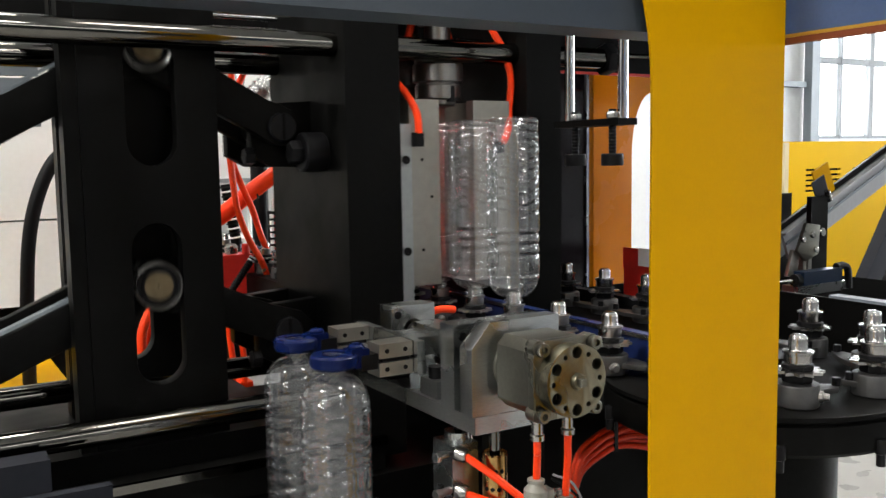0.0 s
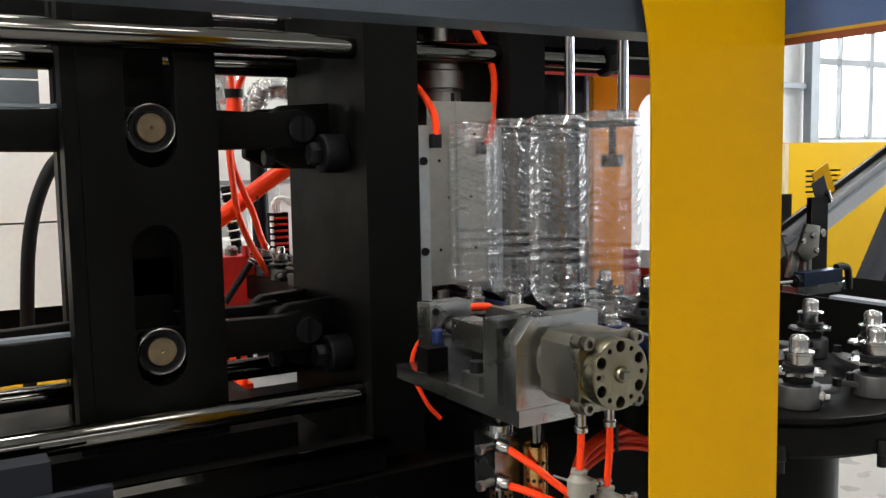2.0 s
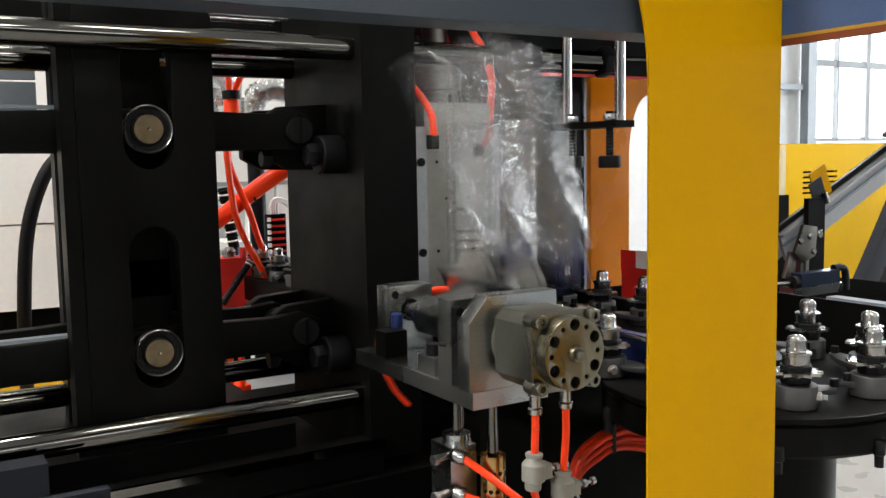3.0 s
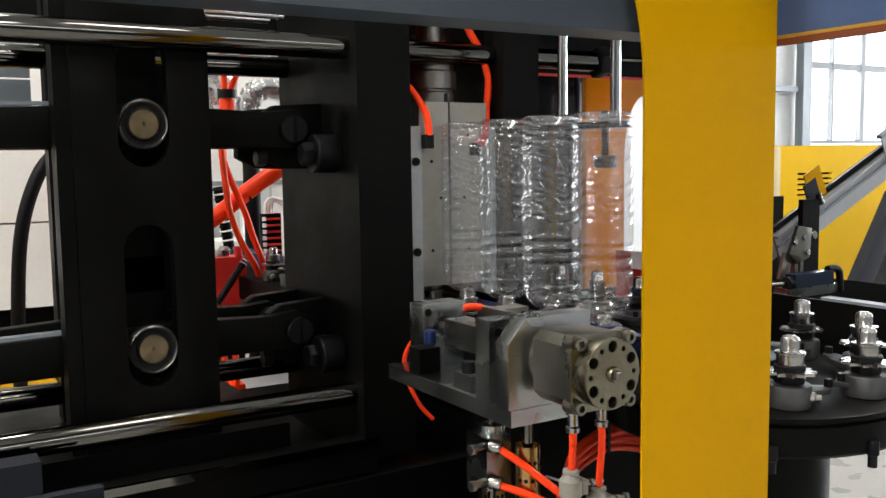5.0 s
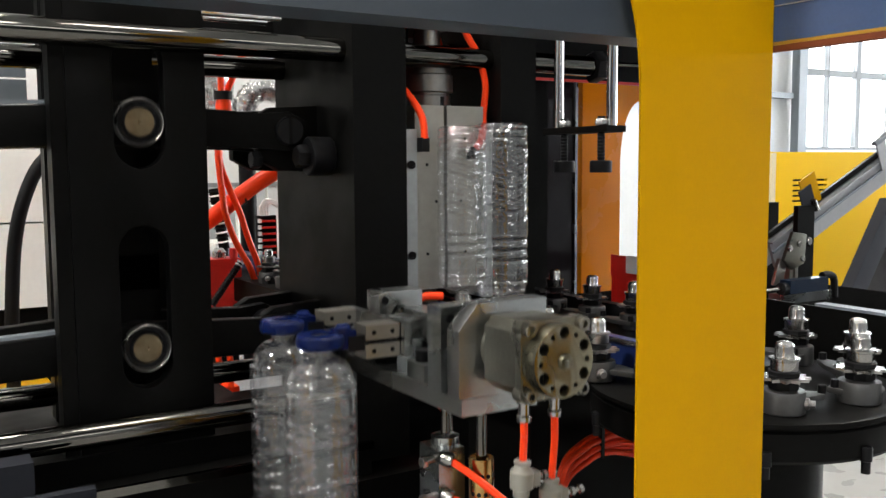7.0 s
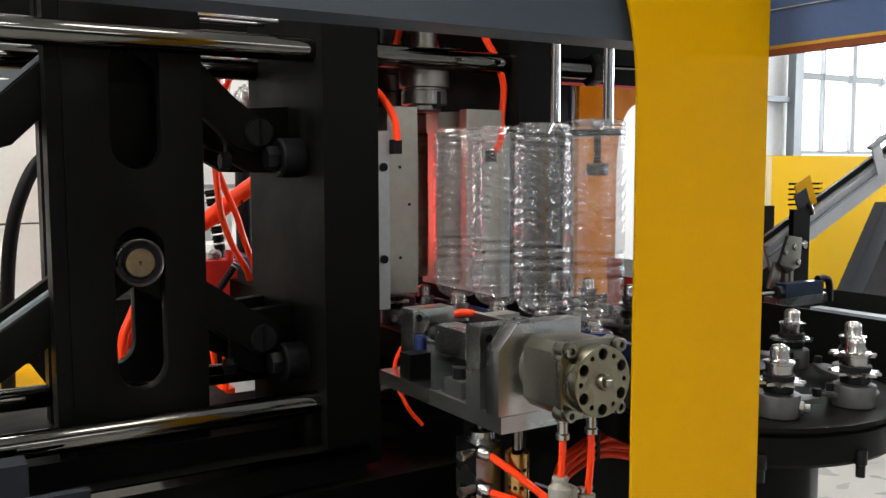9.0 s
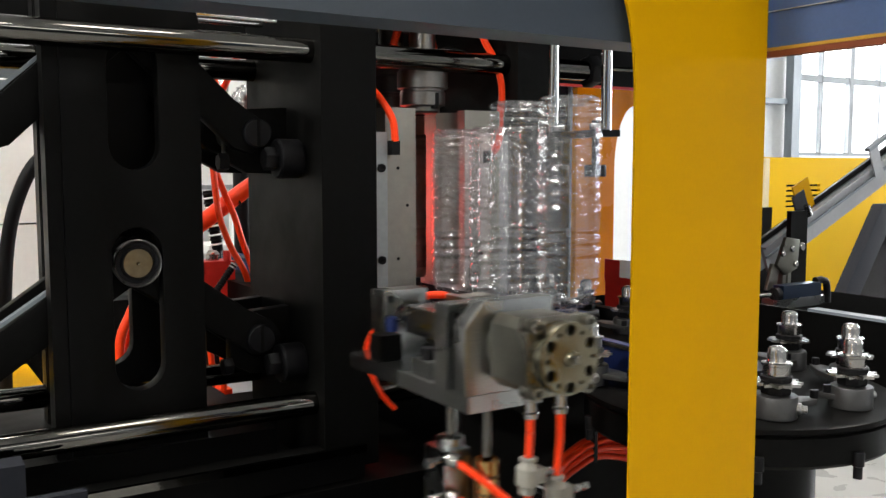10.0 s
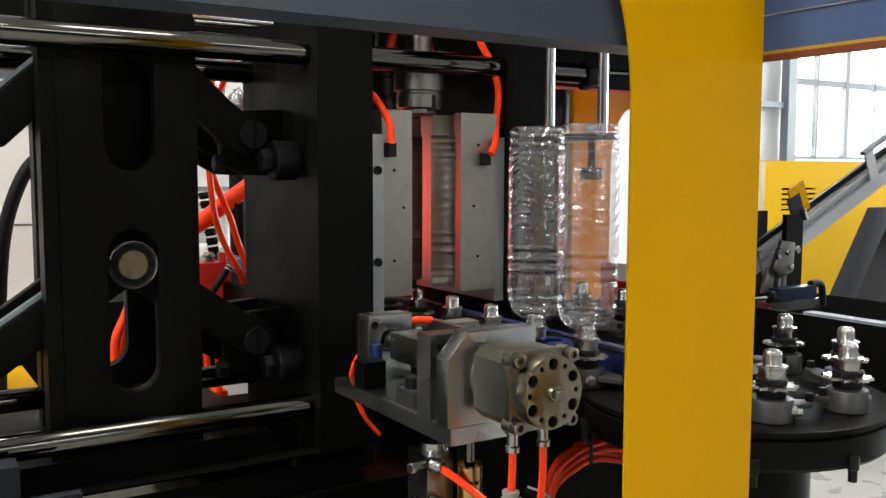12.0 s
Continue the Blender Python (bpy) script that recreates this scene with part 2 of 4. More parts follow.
    bmesh.ops.translate(bm, verts=[g for g in ext["geom"] if isinstance(g, bmesh.types.BMVert)], vec=d)
    return bm


def oval(cx, z0, z1, r, n=10):
    pts = [(cx + r * math.cos(math.pi * i / n), z1 - r + r * math.sin(math.pi * i / n)) for i in range(n + 1)]
    pts += [(cx - r * math.cos(math.pi * i / n), z0 + r - r * math.sin(math.pi * i / n)) for i in range(n + 1)]
    return pts


def ring_pts(cx, cz, r, n=20):
    return [(cx + r * math.cos(2 * math.pi * i / n), cz + r * math.sin(2 * math.pi * i / n)) for i in range(n)]


def hose(points, r, seg=10, steps=8, bm=None):
    """A smooth tube through the points."""
    bm = bm or bmesh.new()
    P = [Vector(p) for p in points]
    P = [P[0] * 2 - P[1]] + P + [P[-1] * 2 - P[-2]]
    line = []
    for i in range(1, len(P) - 2):
        for s in range(steps):
            t = s / steps
            line.append(0.5 * ((2 * P[i]) + (P[i + 1] - P[i - 1]) * t + (2 * P[i - 1] - 5 * P[i] + 4 * P[i + 1] - P[i + 2]) * t * t
                               + (3 * P[i] - P[i - 1] - 3 * P[i + 1] + P[i + 2]) * t ** 3))
    line.append(P[-2])
    rings, u = [], None
    for i, p in enumerate(line):
        d = (line[min(i + 1, len(line) - 1)] - line[max(i - 1, 0)]).normalized()
        u = (d.orthogonal() if u is None else u - d * u.dot(d)).normalized()
        w = d.cross(u)
        rings.append([bm.verts.new(p + (u * math.cos(2 * math.pi * k / seg) + w * math.sin(2 * math.pi * k / seg)) * r) for k in range(seg)])
    for a, b in zip(rings, rings[1:]):
        for i in range(seg):
            bm.faces.new((a[i], a[(i + 1) % seg], b[(i + 1) % seg], b[i]))
    bm.faces.new(rings[0][::-1])
    bm.faces.new(rings[-1])
    return bm


def ease(t, t0, t1):
    s = min(1.0, max(0.0, (t - t0) / (t1 - t0)))
    return s * s * (3 - 2 * s)


# ---- the hall ----
part("floor", box(-8, 17, -8, 10, -0.1, 0.0), CONCRETE, None, "pale sealed concrete factory floor", kind="structure", category="floor")
part("ceiling", box(-8, 17, -8, 10, 6.0, 6.15), ROOF, None, "grey sheet metal hall roof", kind="structure", category="ceiling")
part("wall_west", box(-8.2, -8, -8, 10, 0, 6), PLASTER, None, "plain hall wall out of view, darkened grey", kind="structure", category="wall")
part("wall_south", box(-8, 17, -8.2, -8, 0, 6), PLASTER, None, "plain hall wall out of view, darkened grey", kind="structure", category="wall")
part("wall_north", slab([(-8, 0), (17, 0), (17, 6), (-8, 6)], [[(10.62, 1.67), (16.0, 1.67), (16.0, 4.6), (10.62, 4.6)]], "y", 8.0, 8.2),
     PALEWALL, None, "pale hall wall with a large window opening", kind="structure", category="wall")
# east wall is out of view; its opening is added to let light in
part("wall_east", slab([(-8, 0), (10, 0), (10, 6), (-8, 6)], [[(-3, 1.55), (7.4, 1.55), (7.4, 4.6), (-3, 4.6)]], "x", 17.0, 17.2),
     PLASTER, None, "pale hall wall with a large window opening", kind="structure", category="wall")
part("backdrop", box(-8, 26, 13.9, 14, -2, 12), DAY, None, "bright white overcast sky outside", kind="structure", category="sky")
# second glowing sheet added outside the unseen east window
part("backdrop", box(25.9, 26, -12, 13.8, -2, 12), DAY, None, "bright white overcast sky outside", kind="structure", category="sky")


def window(name, axis, at, lo, hi, zs, panes):
    w = thing(name, (0, 0, 0), "large factory window with bright daylight, white frames toned backlit grey", "window", kind="structure")
    step = (hi - lo) / panes

    def b(a0, a1, z0, z1, d0, d1):
        return box(a0, a1, at + d0, at + d1, z0, z1) if axis == "y" else box(at + d0, at + d1, a0, a1, z0, z1)
    for i in range(panes + 1):
        part("mullion", b(lo + i * step - (0.05 if i % 2 == 0 else 0.016), lo + i * step + (0.05 if i % 2 == 0 else 0.016), zs[0], zs[-1], 0.05, 0.13), FRAMETONED, w)
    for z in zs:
        part("transom", b(lo, hi, z - 0.045, z + 0.045, 0.06, 0.12), FRAMETONED, w)
    for i in range(panes):
        for z0, z1 in zip(zs, zs[1:]):
            p = part("pane", b(lo + i * step + (0.05 if i % 2 == 0 else 0.016), lo + (i + 1) * step - (0.016 if i % 2 == 0 else 0.05), z0 + 0.045, z1 - 0.045, 0.085, 0.095), GLASS, w)
            p.visible_shadow = False


window("window_1", "y", 8.0, 10.62, 16.0, (1.67, 2.735, 3.70, 4.6), 8)
# east window added out of view to light the background
window("unseen_window_2", "x", 17.0, -3.0, 7.4, (1.55, 2.75, 3.65, 4.6), 12)
for x in (4.4, 10.41):
    post = thing("steel_column", (x, 7.9, 0), "grey painted steel hall column", "column", kind="structure")
    part("flange", box(x - 0.085, x + 0.085, 7.80, 7.82, 0, 6), STEELGREY, post)
    part("web", box(x - 0.01, x + 0.01, 7.82, 7.98, 0, 6), STEELGREY, post)
part("wall_rail", box(-7.9, 10.3, 7.86, 7.98, 2.34, 2.41), STEELGREY, None, "grey steel wall rail", kind="structure", category="rail")

# ---- machine frame ----
fr = thing("machine_portal", (0.69, 0.64, 0), "yellow and slate painted steel frame of a blow moulding machine", "machine portal")
curve = [(0.597 - 0.048 * (1 - math.cos(math.radians(6 * i))), 1.560 + 0.13 * math.sin(math.radians(6 * i))) for i in range(16)]
part("post", slab([(0.597, 0.0), (0.777, 0.0), (0.777, 2.1), (0.549, 2.1)] + curve[::-1], [], "y", 0.62, 0.623), YELLOW, fr,
     "glossy yellow post with a curved shoulder")
part("front_beam", box(-1.6, 0.66, 0.632, 0.682, 1.6155, 1.86), SLATE, fr, "dark slate crossbeam", 0.003)
part("side_beam", box(0.782, 0.86, -1.0, 0.66, 1.622, 1.86), BLUEBEAM, fr, "blue side beam", 0.003)
part("beam_seam", box(0.7795, 0.7818, -1.0, 0.63, 1.6575, 1.6583), GREYP, fr, "thin pale panel seam")
part("beam_flange", box(0.7785, 0.784, -1.0, 0.66, 1.6182, 1.6215), DULLYELLOW, fr, "thin yellow flange")
part("beam_seal", box(0.7787, 0.786, -1.0, 0.66, 1.6118, 1.6180), RUST, fr, "red-brown edge strip")
part("rear_beam", box(-1.6, 2.4, 2.30, 2.40, 1.80, 2.0), BLACK, fr, "black rear crossbeam", 0.003)
rc = [(2.031 + 0.085 * (1 - math.cos(math.radians(6 * i))), 1.50 + 0.20 * math.sin(math.radians(6 * i))) for i in range(16)]
rearpost = thing("rear_post", (1.95, 2.22, 0), "yellow rear post with a curved shoulder, shade and red glow in its colour", "post")
part("post", slab([(2.031, 0.0), (1.87, 0.0), (1.87, 2.0), (2.116, 2.0)] + rc[::-1], [], "y", 2.20, 2.26), GLOWYELLOW, rearpost, "", 0.003)

# machine bed under the clamp
bed = thing("machine_bed", (0.2, 1.65, 0), "black painted machine bed with a steel edge", "machine bed")
part("bed_body", box(-1.4, 1.5, 1.44, 2.2, 0.0, 0.93), BLACK, bed, "", 0.004)
part("side_apron", box(-1.4, 0.22, 1.0, 1.438, 0.0, 0.955), SLATE, bed, "slate blue cover", 0.004)
part("cover_step", box(-1.4, 0.165, 1.395, 1.444, 0.956, 1.076), DARKLEG, bed, "dark slate cover", 0.006)
part("cover_step", box(-1.4, 0.245, 1.375, 1.3945, 0.956, 1.028), DARKLEG, bed, "dark slate cover", 0.006)
part("slide_rail", box(-0.6, 0.74, 1.455, 1.50, 0.935, 0.996), BLACK, bed, "dark ground slide rail", 0.002)
part("rail_edge", box(-0.6, 0.74, 1.445, 1.4548, 0.984, 0.998), CHROME, bed, "bright rail edge", 0.001)
part("cross_block", box(0.0, 0.6, 1.53, 1.95, 0.94, 1.03), BLACK, bed, "", 0.004)

for y, zs in ((1.505, (1.706, 1.073)), (1.79, (1.697, 1.080))):
    for z in zs:
        t = thing("tie_bar", (-0.2, y, z), "polished hard-chrome tie bar of the clamp", "tie bar", "tie bars of the clamp")
        part("bar", rod((-1.3, y, z), (1.30, y, z), 0.0215, 32, None, 0.002), CHROME, t)
        part("end_nut", hexbolt((-1.301, y, z), (-1, 0, 0), 0.034, 0.03), BLACKOX, t, "black end nut")
        part("end_nut", hexbolt((1.301, y, z), (1, 0, 0), 0.034, 0.03), BLACKOX, t, "black end nut")

# fixed guide plates with two slots each
for y0, y1 in ((1.540, 1.572), (1.770, 1.800)):
    g = thing("guide_plate", (0.366, y0, 0.93), "matt black slotted guide plate of the toggle clamp", "guide plate", "guide plates")
    part("plate", slab([(0.254, 0.93), (0.477, 0.93), (0.477, 1.95), (0.254, 1.95)],
                       [oval(0.366, 1.497, 1.712, 0.041), oval(0.366, 1.128, 1.402, 0.041)], "y", y0, y1), BLACK, g, "", 0.002)
    rib = 0.230 if y0 < 1.6 else 0.2520
    part("side_rib", box(rib, 0.2535, y0 + 0.004, y1 + 0.02, 0.93, 1.95), BLACK, g, "", 0.0007)
cover = thing("top_cover", (-0.1, 1.9, 1.6), "grey ribbed cover panels behind the clamp", "cover")
for i in range(3):
    part("panel", box(-0.6, 0.245, 1.905, 1.925, 1.575 + i * 0.048, 1.618 + i * 0.048), STEELGREY, cover, "", 0.003)

# ---- toggle clamp ----
PX, PU, PL = 0.367, 1.563, 1.187
TRAVELS = {PU: 0.187, PL: 0.155}
crossheads = []
for z in (PU, PL):
    cross = thing("toggle_crosshead", (PX, 1.66, z), "black crosshead with a brass-centred toggle pin", "crosshead", "crossheads of the clamp")
    part("block", box(PX - 0.045, PX + 0.045, 1.63, 1.72, z - (0.29 if z == PU else 0.05), z + 0.15), BLACK, cross, "", 0.004)
    b, _ = lathe([(0.0385, 0.02), (0.0405, 0.0), (0.0385, -0.002), (0.0365, 0.0), (0.035, 0.006)], (PX, 1.545, z), (0, 1, 0), 40)
    part("pin_ring", b, STEEL, cross, "thin bright ring")
    part("pin", turned([(0.035, 0.085), (0.035, 0.006), (0.028, 0.007), (0.026, 0.001), (0.024, 0.0), (0.004, 0.0005), (0.003, 0.004), (0.001, 0.004)][::-1],
                       (PX, 1.545, z), (0, 1, 0), 36), BLACKOX, cross)
    part("pin_centre", turned([(0.0005, 0.001), (0.003, -0.001), (0.0235, -0.001), (0.0245, 0.001), (0.0245, 0.003)], (PX, 1.5445, z), (0, 1, 0), 36), BRASS, cross, "dull brass pin face")
    crossheads.append((cross, z))

BX, ARM = 0.646, 0.279
arms = []


def toggle_arm(z, side):
    """A link from the pin to the platen's clevis, built lying flat."""
    a = thing("toggle_link", (PX, 1.61, z), "black forged toggle link", "toggle link", "links of the toggle clamp")
    s = side
    out = [(PX + s * 0.279 * u, z + w) for u, w in ((-0.12, -0.028), (-0.12, 0.028), (0, 0.036), (0.3, 0.034), (0.8, 0.030), (1.0, 0.036), (1.12, 0.02), (1.12, -0.02), (1.0, -0.036), (0.8, -0.034), (0.3, -0.036), (0, -0.036))]
    part("link_plate", slab(out, [], "y", 1.585, 1.615), BLACK, a, "", 0.003)
    part("link_plate", slab(out, [], "y", 1.735, 1.765), BLACK, a, "", 0.003)
    if side < 0:
        for k in (0, 1):
            part("grease_bar", box(PX - 0.25, PX - 0.13, 1.59 + k * 0.012, 1.596 + k * 0.012, z + 0.034, z + 0.040), STEELGREY, a, "", 0.001)
    arms.append((a, z, side))


for z in (PU, PL):
    toggle_arm(z, 1)
    toggle_arm(z, -1)

# ---- mould platens ----
pl = thing("moving_platen", (0.77, 1.65, 1.0), "black platen carrying one aluminium mould half", "platen", "mould platens")
part("platen_plate", box(0.718, 0.826, 1.46, 1.828, 0.955, 1.90), BLACK, pl, "", 0.004)
part("back_plate", box(0.827, 0.858, 1.478, 1.80, 1.236, 1.566), GREYPLATE, pl, "grey steel back plate", 0.003)


def half_mould(parent, x_in, x_out):
    """An aluminium half with two bottle-shaped cavities, open towards the parting face."""
    s = 1 if x_out > x_in else -1
    z0, z1 = 1.262, 1.612
    n = 130
    rows = []
    for k in range(n + 1):
        z = z0 + (z1 - z0) * k / n
        rows.append((z, bottle_r(z - 1.23)))
    ys = [1.487]
    for c in (1.553, 1.680):
        ys += [c + 0.052 * math.cos(math.pi * (1 - i / 14)) for i in range(15)]
    ys += [1.80]
    bm = bmesh.new()
    grid = []
    for z, r in rows:
        line = []
        for y in ys:
            d = 0.0
            for c in (1.553, 1.680):
                rr = r + bottle_ribs(math.acos(max(-1, min(1, (y - c) / 0.052))), z - 1.23)
                q = rr * rr - (y - c) ** 2
                if q > 0:
                    d = max(d, math.sqrt(q))
            line.append(bm.verts.new((x_in + s * d, y, z)))
        grid.append(line)
    for a, b in zip(grid, grid[1:]):
        for i in range(len(ys) - 1):
            bm.faces.new((a[i], a[i + 1], b[i + 1], b[i]))
    back = [[bm.verts.new((x_out, y, z)) for y in (1.487, 1.80)] for z in (z0, z1)]
    bm.faces.new((back[0][0], back[0][1], back[1][1], back[1][0]))
    bm.faces.new([g[0] for g in grid] + [back[1][0], back[0][0]])
    bm.faces.new([g[-1] for g in grid] + [back[1][1], back[0][1]])
    bm.faces.new(grid[0] + [back[0][1], back[0][0]])
    bm.faces.new(grid[-1] + [back[1][1], back[1][0]])
    part("mould_half", bm, MOULD, parent, "pale milled aluminium mould half with ribbed cavities")


# bottle profile: radius over the height above the mouth
def bottle_r(h):
    R = 0.0465
    if h < 0.004:
        return 0.0125
    if h < 0.017:
        return 0.0125 + (0.0014 if int(h * 600) % 2 else 0)
    if h < 0.021:
        return 0.0165
    if h < 0.026:
        return 0.0135
    if h < 0.074:
        s = min(1.0, (h - 0.026) / 0.044)
        r = 0.0135 + (R - 0.0135) * (1 - (1 - s) ** 2.1) ** 0.52
        for g in (0.053, 0.068):
            r -= 0.0019 * math.exp(-((h - g) / 0.0024) ** 2)
        return r
    r = R
    for g in (0.103, 0.121, 0.139):
        r -= 0.0030 * math.exp(-((h - g) / 0.0032) ** 2)
    for g in (0.299, 0.314, 0.328):
        r -= 0.0027 * math.exp(-((h - g) / 0.0030) ** 2)
    if h > 0.331:
        s = (h - 0.331) / 0.0105
        r -= 0.012 * (1 - math.sqrt(max(0, 1 - s * s)))
    return r


def bottle_ribs(a, h):
    """Wavy belts on the body, a flute down each side and petals towards the base."""
    out = 0.0
    if 0.166 < h < 0.296:
        fade = min(1.0, (h - 0.166) / 0.012, (0.296 - h) / 0.006)
        ph = (h - 0.166) / 0.0188 + 0.34 * math.sin(3 * a + 0.6)
        s = (ph % 1.0) - 0.5
        out -= fade * 0.0029 * (0.72 + 0.28 * math.cos(14 * a)) * math.exp(-(s / 0.18) ** 2)
    if 0.090 < h < 0.330:
        out -= 0.0011 * max(0.0, math.cos(4 * a)) ** 24
    if h > 0.300:
        out -= 0.0010 * (0.5 + 0.5 * math.cos(10 * a)) * min(1, (h - 0.300) / 0.02)
    return out


half_mould(pl, 0.9235, 0.859)
for y, z, w in ((1.478, 1.33, 0.010), (1.478, 1.50, 0.010)):
    part("screw", turned([(0.008, 0), (0.008, 0.004), (0.004, 0.004), (0.004, 0.002)], (0.845, 1.478, z), (0, -1, 0), 14), BLACKOX, pl)
for x, z in ((0.905, 1.43), (0.885, 1.50), (0.885, 1.33)):
    part("vent_hole", turned([(0.003, 0), (0.003, 0.0012), (0.001, 0.0012)], (x, 1.487, z), (0, -1, 0), 10), BLACKOX, pl)
for z in (PU, PL):
    for y in (1.600, 1.745):
        part("clevis", slab([(0.60, z - 0.05), (0.60, z + 0.03), (0.625, z + 0.045), (0.735, z + 0.052), (0.735, z - 0.075), (0.64, z - 0.072)], [], "y", y + 0.017, y + 0.045), BLACK, pl, "", 0.003)
    part("clevis_pin", rod((BX, 1.572, z), (BX, 1.80, z), 0.026, 26, None, 0.002), BLACKOX, pl, "dark pivot pin")
    part("pin_slot", box(BX - 0.003, BX + 0.003, 1.5705, 1.573, z - 0.024, z + 0.024), BLACK, pl)
    part("collar", rod((0.672, 1.56, z - 0.046), (0.7175, 1.56, z - 0.046), 0.036, 30, None, 0.003), BLACKOX, pl, "black adjusting collar")
    part("hex_bolt", hexbolt((0.672, 1.56, z - 0.046), (-1, 0, 0), 0.022, 0.022), BLACKOX, pl)
    part("hex_bolt", hexbolt((0.60, 1.61, z - 0.052), (-1, 0, 0), 0.017, 0.018), BLACKOX, pl)
part("hose_elbow", box(0.858, 0.874, 1.458, 1.477, 1.524, 1.550), RUBBER, pl, "black push-in elbow", 0.004)
part("air_hose", hose([(0.866, 1.462, 1.548), (0.863, 1.468, 1.59), (0.850, 1.50, 1.635), (0.834, 1.55, 1.675), (0.828, 1.57, 1.78)], 0.007), ORANGE, pl, "orange air hose")

pr = thing("moving_platen", (1.08, 1.65, 1.0), "black platen carrying one aluminium mould half", "platen", "mould platens")
part("platen_plate", box(1.032, 1.117, 1.46, 1.828, 0.955, 1.90), BLACK, pr, "", 0.004)
part("back_plate", box(1.009, 1.031, 1.490, 1.80, 1.236, 1.566), GREYPLATE, pr, "grey steel back plate", 0.003)
half_mould(pr, 0.9245, 1.008)
for x, z in ((0.955, 1.43), (0.965, 1.55), (0.965, 1.33)):
    part("vent_hole", turned([(0.003, 0), (0.003, 0.0012), (0.001, 0.0012)], (x, 1.487, z), (0, -1, 0), 10), BLACKOX, pr)
part("hose_elbow", box(0.968, 0.984, 1.470, 1.4865, 1.510, 1.534), RUBBER, pr, "black push-in elbow", 0.004)
part("air_hose", hose([(0.980, 1.466, 1.532), (1.000, 1.478, 1.556), (1.018, 1.50, 1.60), (1.022, 1.50, 1.661), (1.003, 1.50, 1.716), (0.978, 1.50, 1.753), (0.95, 1.50, 1.82)], 0.007), ORANGE, pr, "orange air hose")

# base moulds that drop in from above
bp = thing("base_mould", (0.924, 1.6, 1.62), "turned steel base mould hung over the cavities", "base mould")
for y in (1.553, 1.680):
    part("base_plug", turned([(0.030, 0.592), (0.034, 0.596), (0.034, 0.604), (0.045, 0.607), (0.045, 0.632), (0.043, 0.634), (0.043, 0.638), (0.050, 0.640), (0.050, 0.672), (0.046, 0.675), (0.046, 0.684), (0.044, 0.686), (0.044, 0.705), (0.026, 0.708), (0.026, 0.82)], (0.924, y, 1.0), (0, 0, 1), 30), PLUG, bp, "dull turned plug")
part("base_bracket", box(0.885, 0.965, 1.50, 1.76, 1.690, 1.712), GREYPLATE, bp, "grey bracket", 0.003)
part("bracket_screw", turned([(0.008, 0), (0.008, 0.03)], (0.93, 1.515, 1.60), (0, 0, 1), 14), BLACKOX, bp)
part("yoke", box(0.80, 1.04, 1.52, 1.78, 1.78, 1.83), BLACK, bp, "", 0.004)
heat = thing("heater_tube", (0.92, 2.0, 1.28), "red glowing heater tubes behind the mould", "heater")
for x in (0.93, 1.06):
    part("tube", rod((x, 2.0, 1.28), (x, 2.0, 1.58), 0.005, 12), HEAT, heat)
part("reflector", box(0.90, 1.30, 2.012, 2.02, 1.0, 1.60), BLACKOX, heat, "dark reflector")

# top girders and hoses above the mould
top = thing("top_bridge", (0.95, 1.6, 1.75), "black bridge plates and valves above the mould", "bridge")
part("bridge_plate", box(0.45, 1.28, 1.62, 1.80, 1.86, 1.90), BLACK, top, "", 0.004)
part("bridge_wall", box(0.92, 1.60, 2.03, 2.05, 0.9, 2.1), BLACK, top, "", 0.004)
for x in (0.905, 0.94, 0.975):
    part("valve_stub", turned([(0.008, 0), (0.008, 0.03), (0.006, 0.033), (0.006, 0.06)], (x, 1.62, 1.735), (0, 0, 1), 12), STEEL, top)
for x, s in ((0.885, 1), (0.98, -1)):
    part("red_hose", hose([(x, 1.60, 1.74), (x + 0.01 * s, 1.60, 1.77), (x + 0.03 * s, 1.59, 1.82), (x + 0.06 * s, 1.58, 1.88)], 0.008), ORANGE, top, "orange hose")
for x0, x1, y, z in ((0.46, 0.60, 1.50, 1.752), (0.48, 0.62, 1.62, 1.763), (1.0, 1.06, 1.60, 1.74)):
    part("guide_bar", rod((x0, y, z), (x1, y, z), 0.006, 12, None, 0.001), RODS, top, "thin bright rod")

# ---- gripper carriage: rotary actuator on a lifted plate ----
AX, AZ, SHIFT, LIFT = 0.727, 1.243, -0.066, 0.0345
car = thing("gripper_carriage", (AX, 1.0, AZ), "aluminium carriage with a rotary air actuator", "gripper carriage")
part("base_plate", box(0.659, 0.775, 0.92, 1.250, 1.160, 1.182), ALU, car, "brushed aluminium base plate", 0.0015)
part("front_plate", slab([(0.655, 1.1825), (0.655, 1.268), (0.683, 1.300), (0.790, 1.300), (0.790, 1.1825)], [], "y", 0.920, 0.948), ALU, car, "chamfered upright plate", 0.0012)
part("bearing_block", box(0.657, 0.690, 0.965, 0.998, 1.1825, 1.292), ALU, car, "", 0.0015)
part("bearing_block", box(0.764, 0.80, 0.965, 0.998, 1.1825, 1.292), ALU, car, "", 0.0015)
part("block_top", box(0.6901, 0.7639, 0.9651, 0.9979, 1.270, 1.2915), ALU, car, "", 0.0015)
part("rear_block", slab([(0.690, 1.1825), (0.765, 1.1825), (0.765, 1.281), (0.690, 1.281)], [ring_pts(0.727, 1.243, 0.017, 22)], "y", 1.195, 1.235), ALU, car, "", 0.0015)
part("block_hole", rod((0.700, 1.1952, 1.268), (0.700, 1.194, 1.268), 0.006, 12), BLACKOX, car)
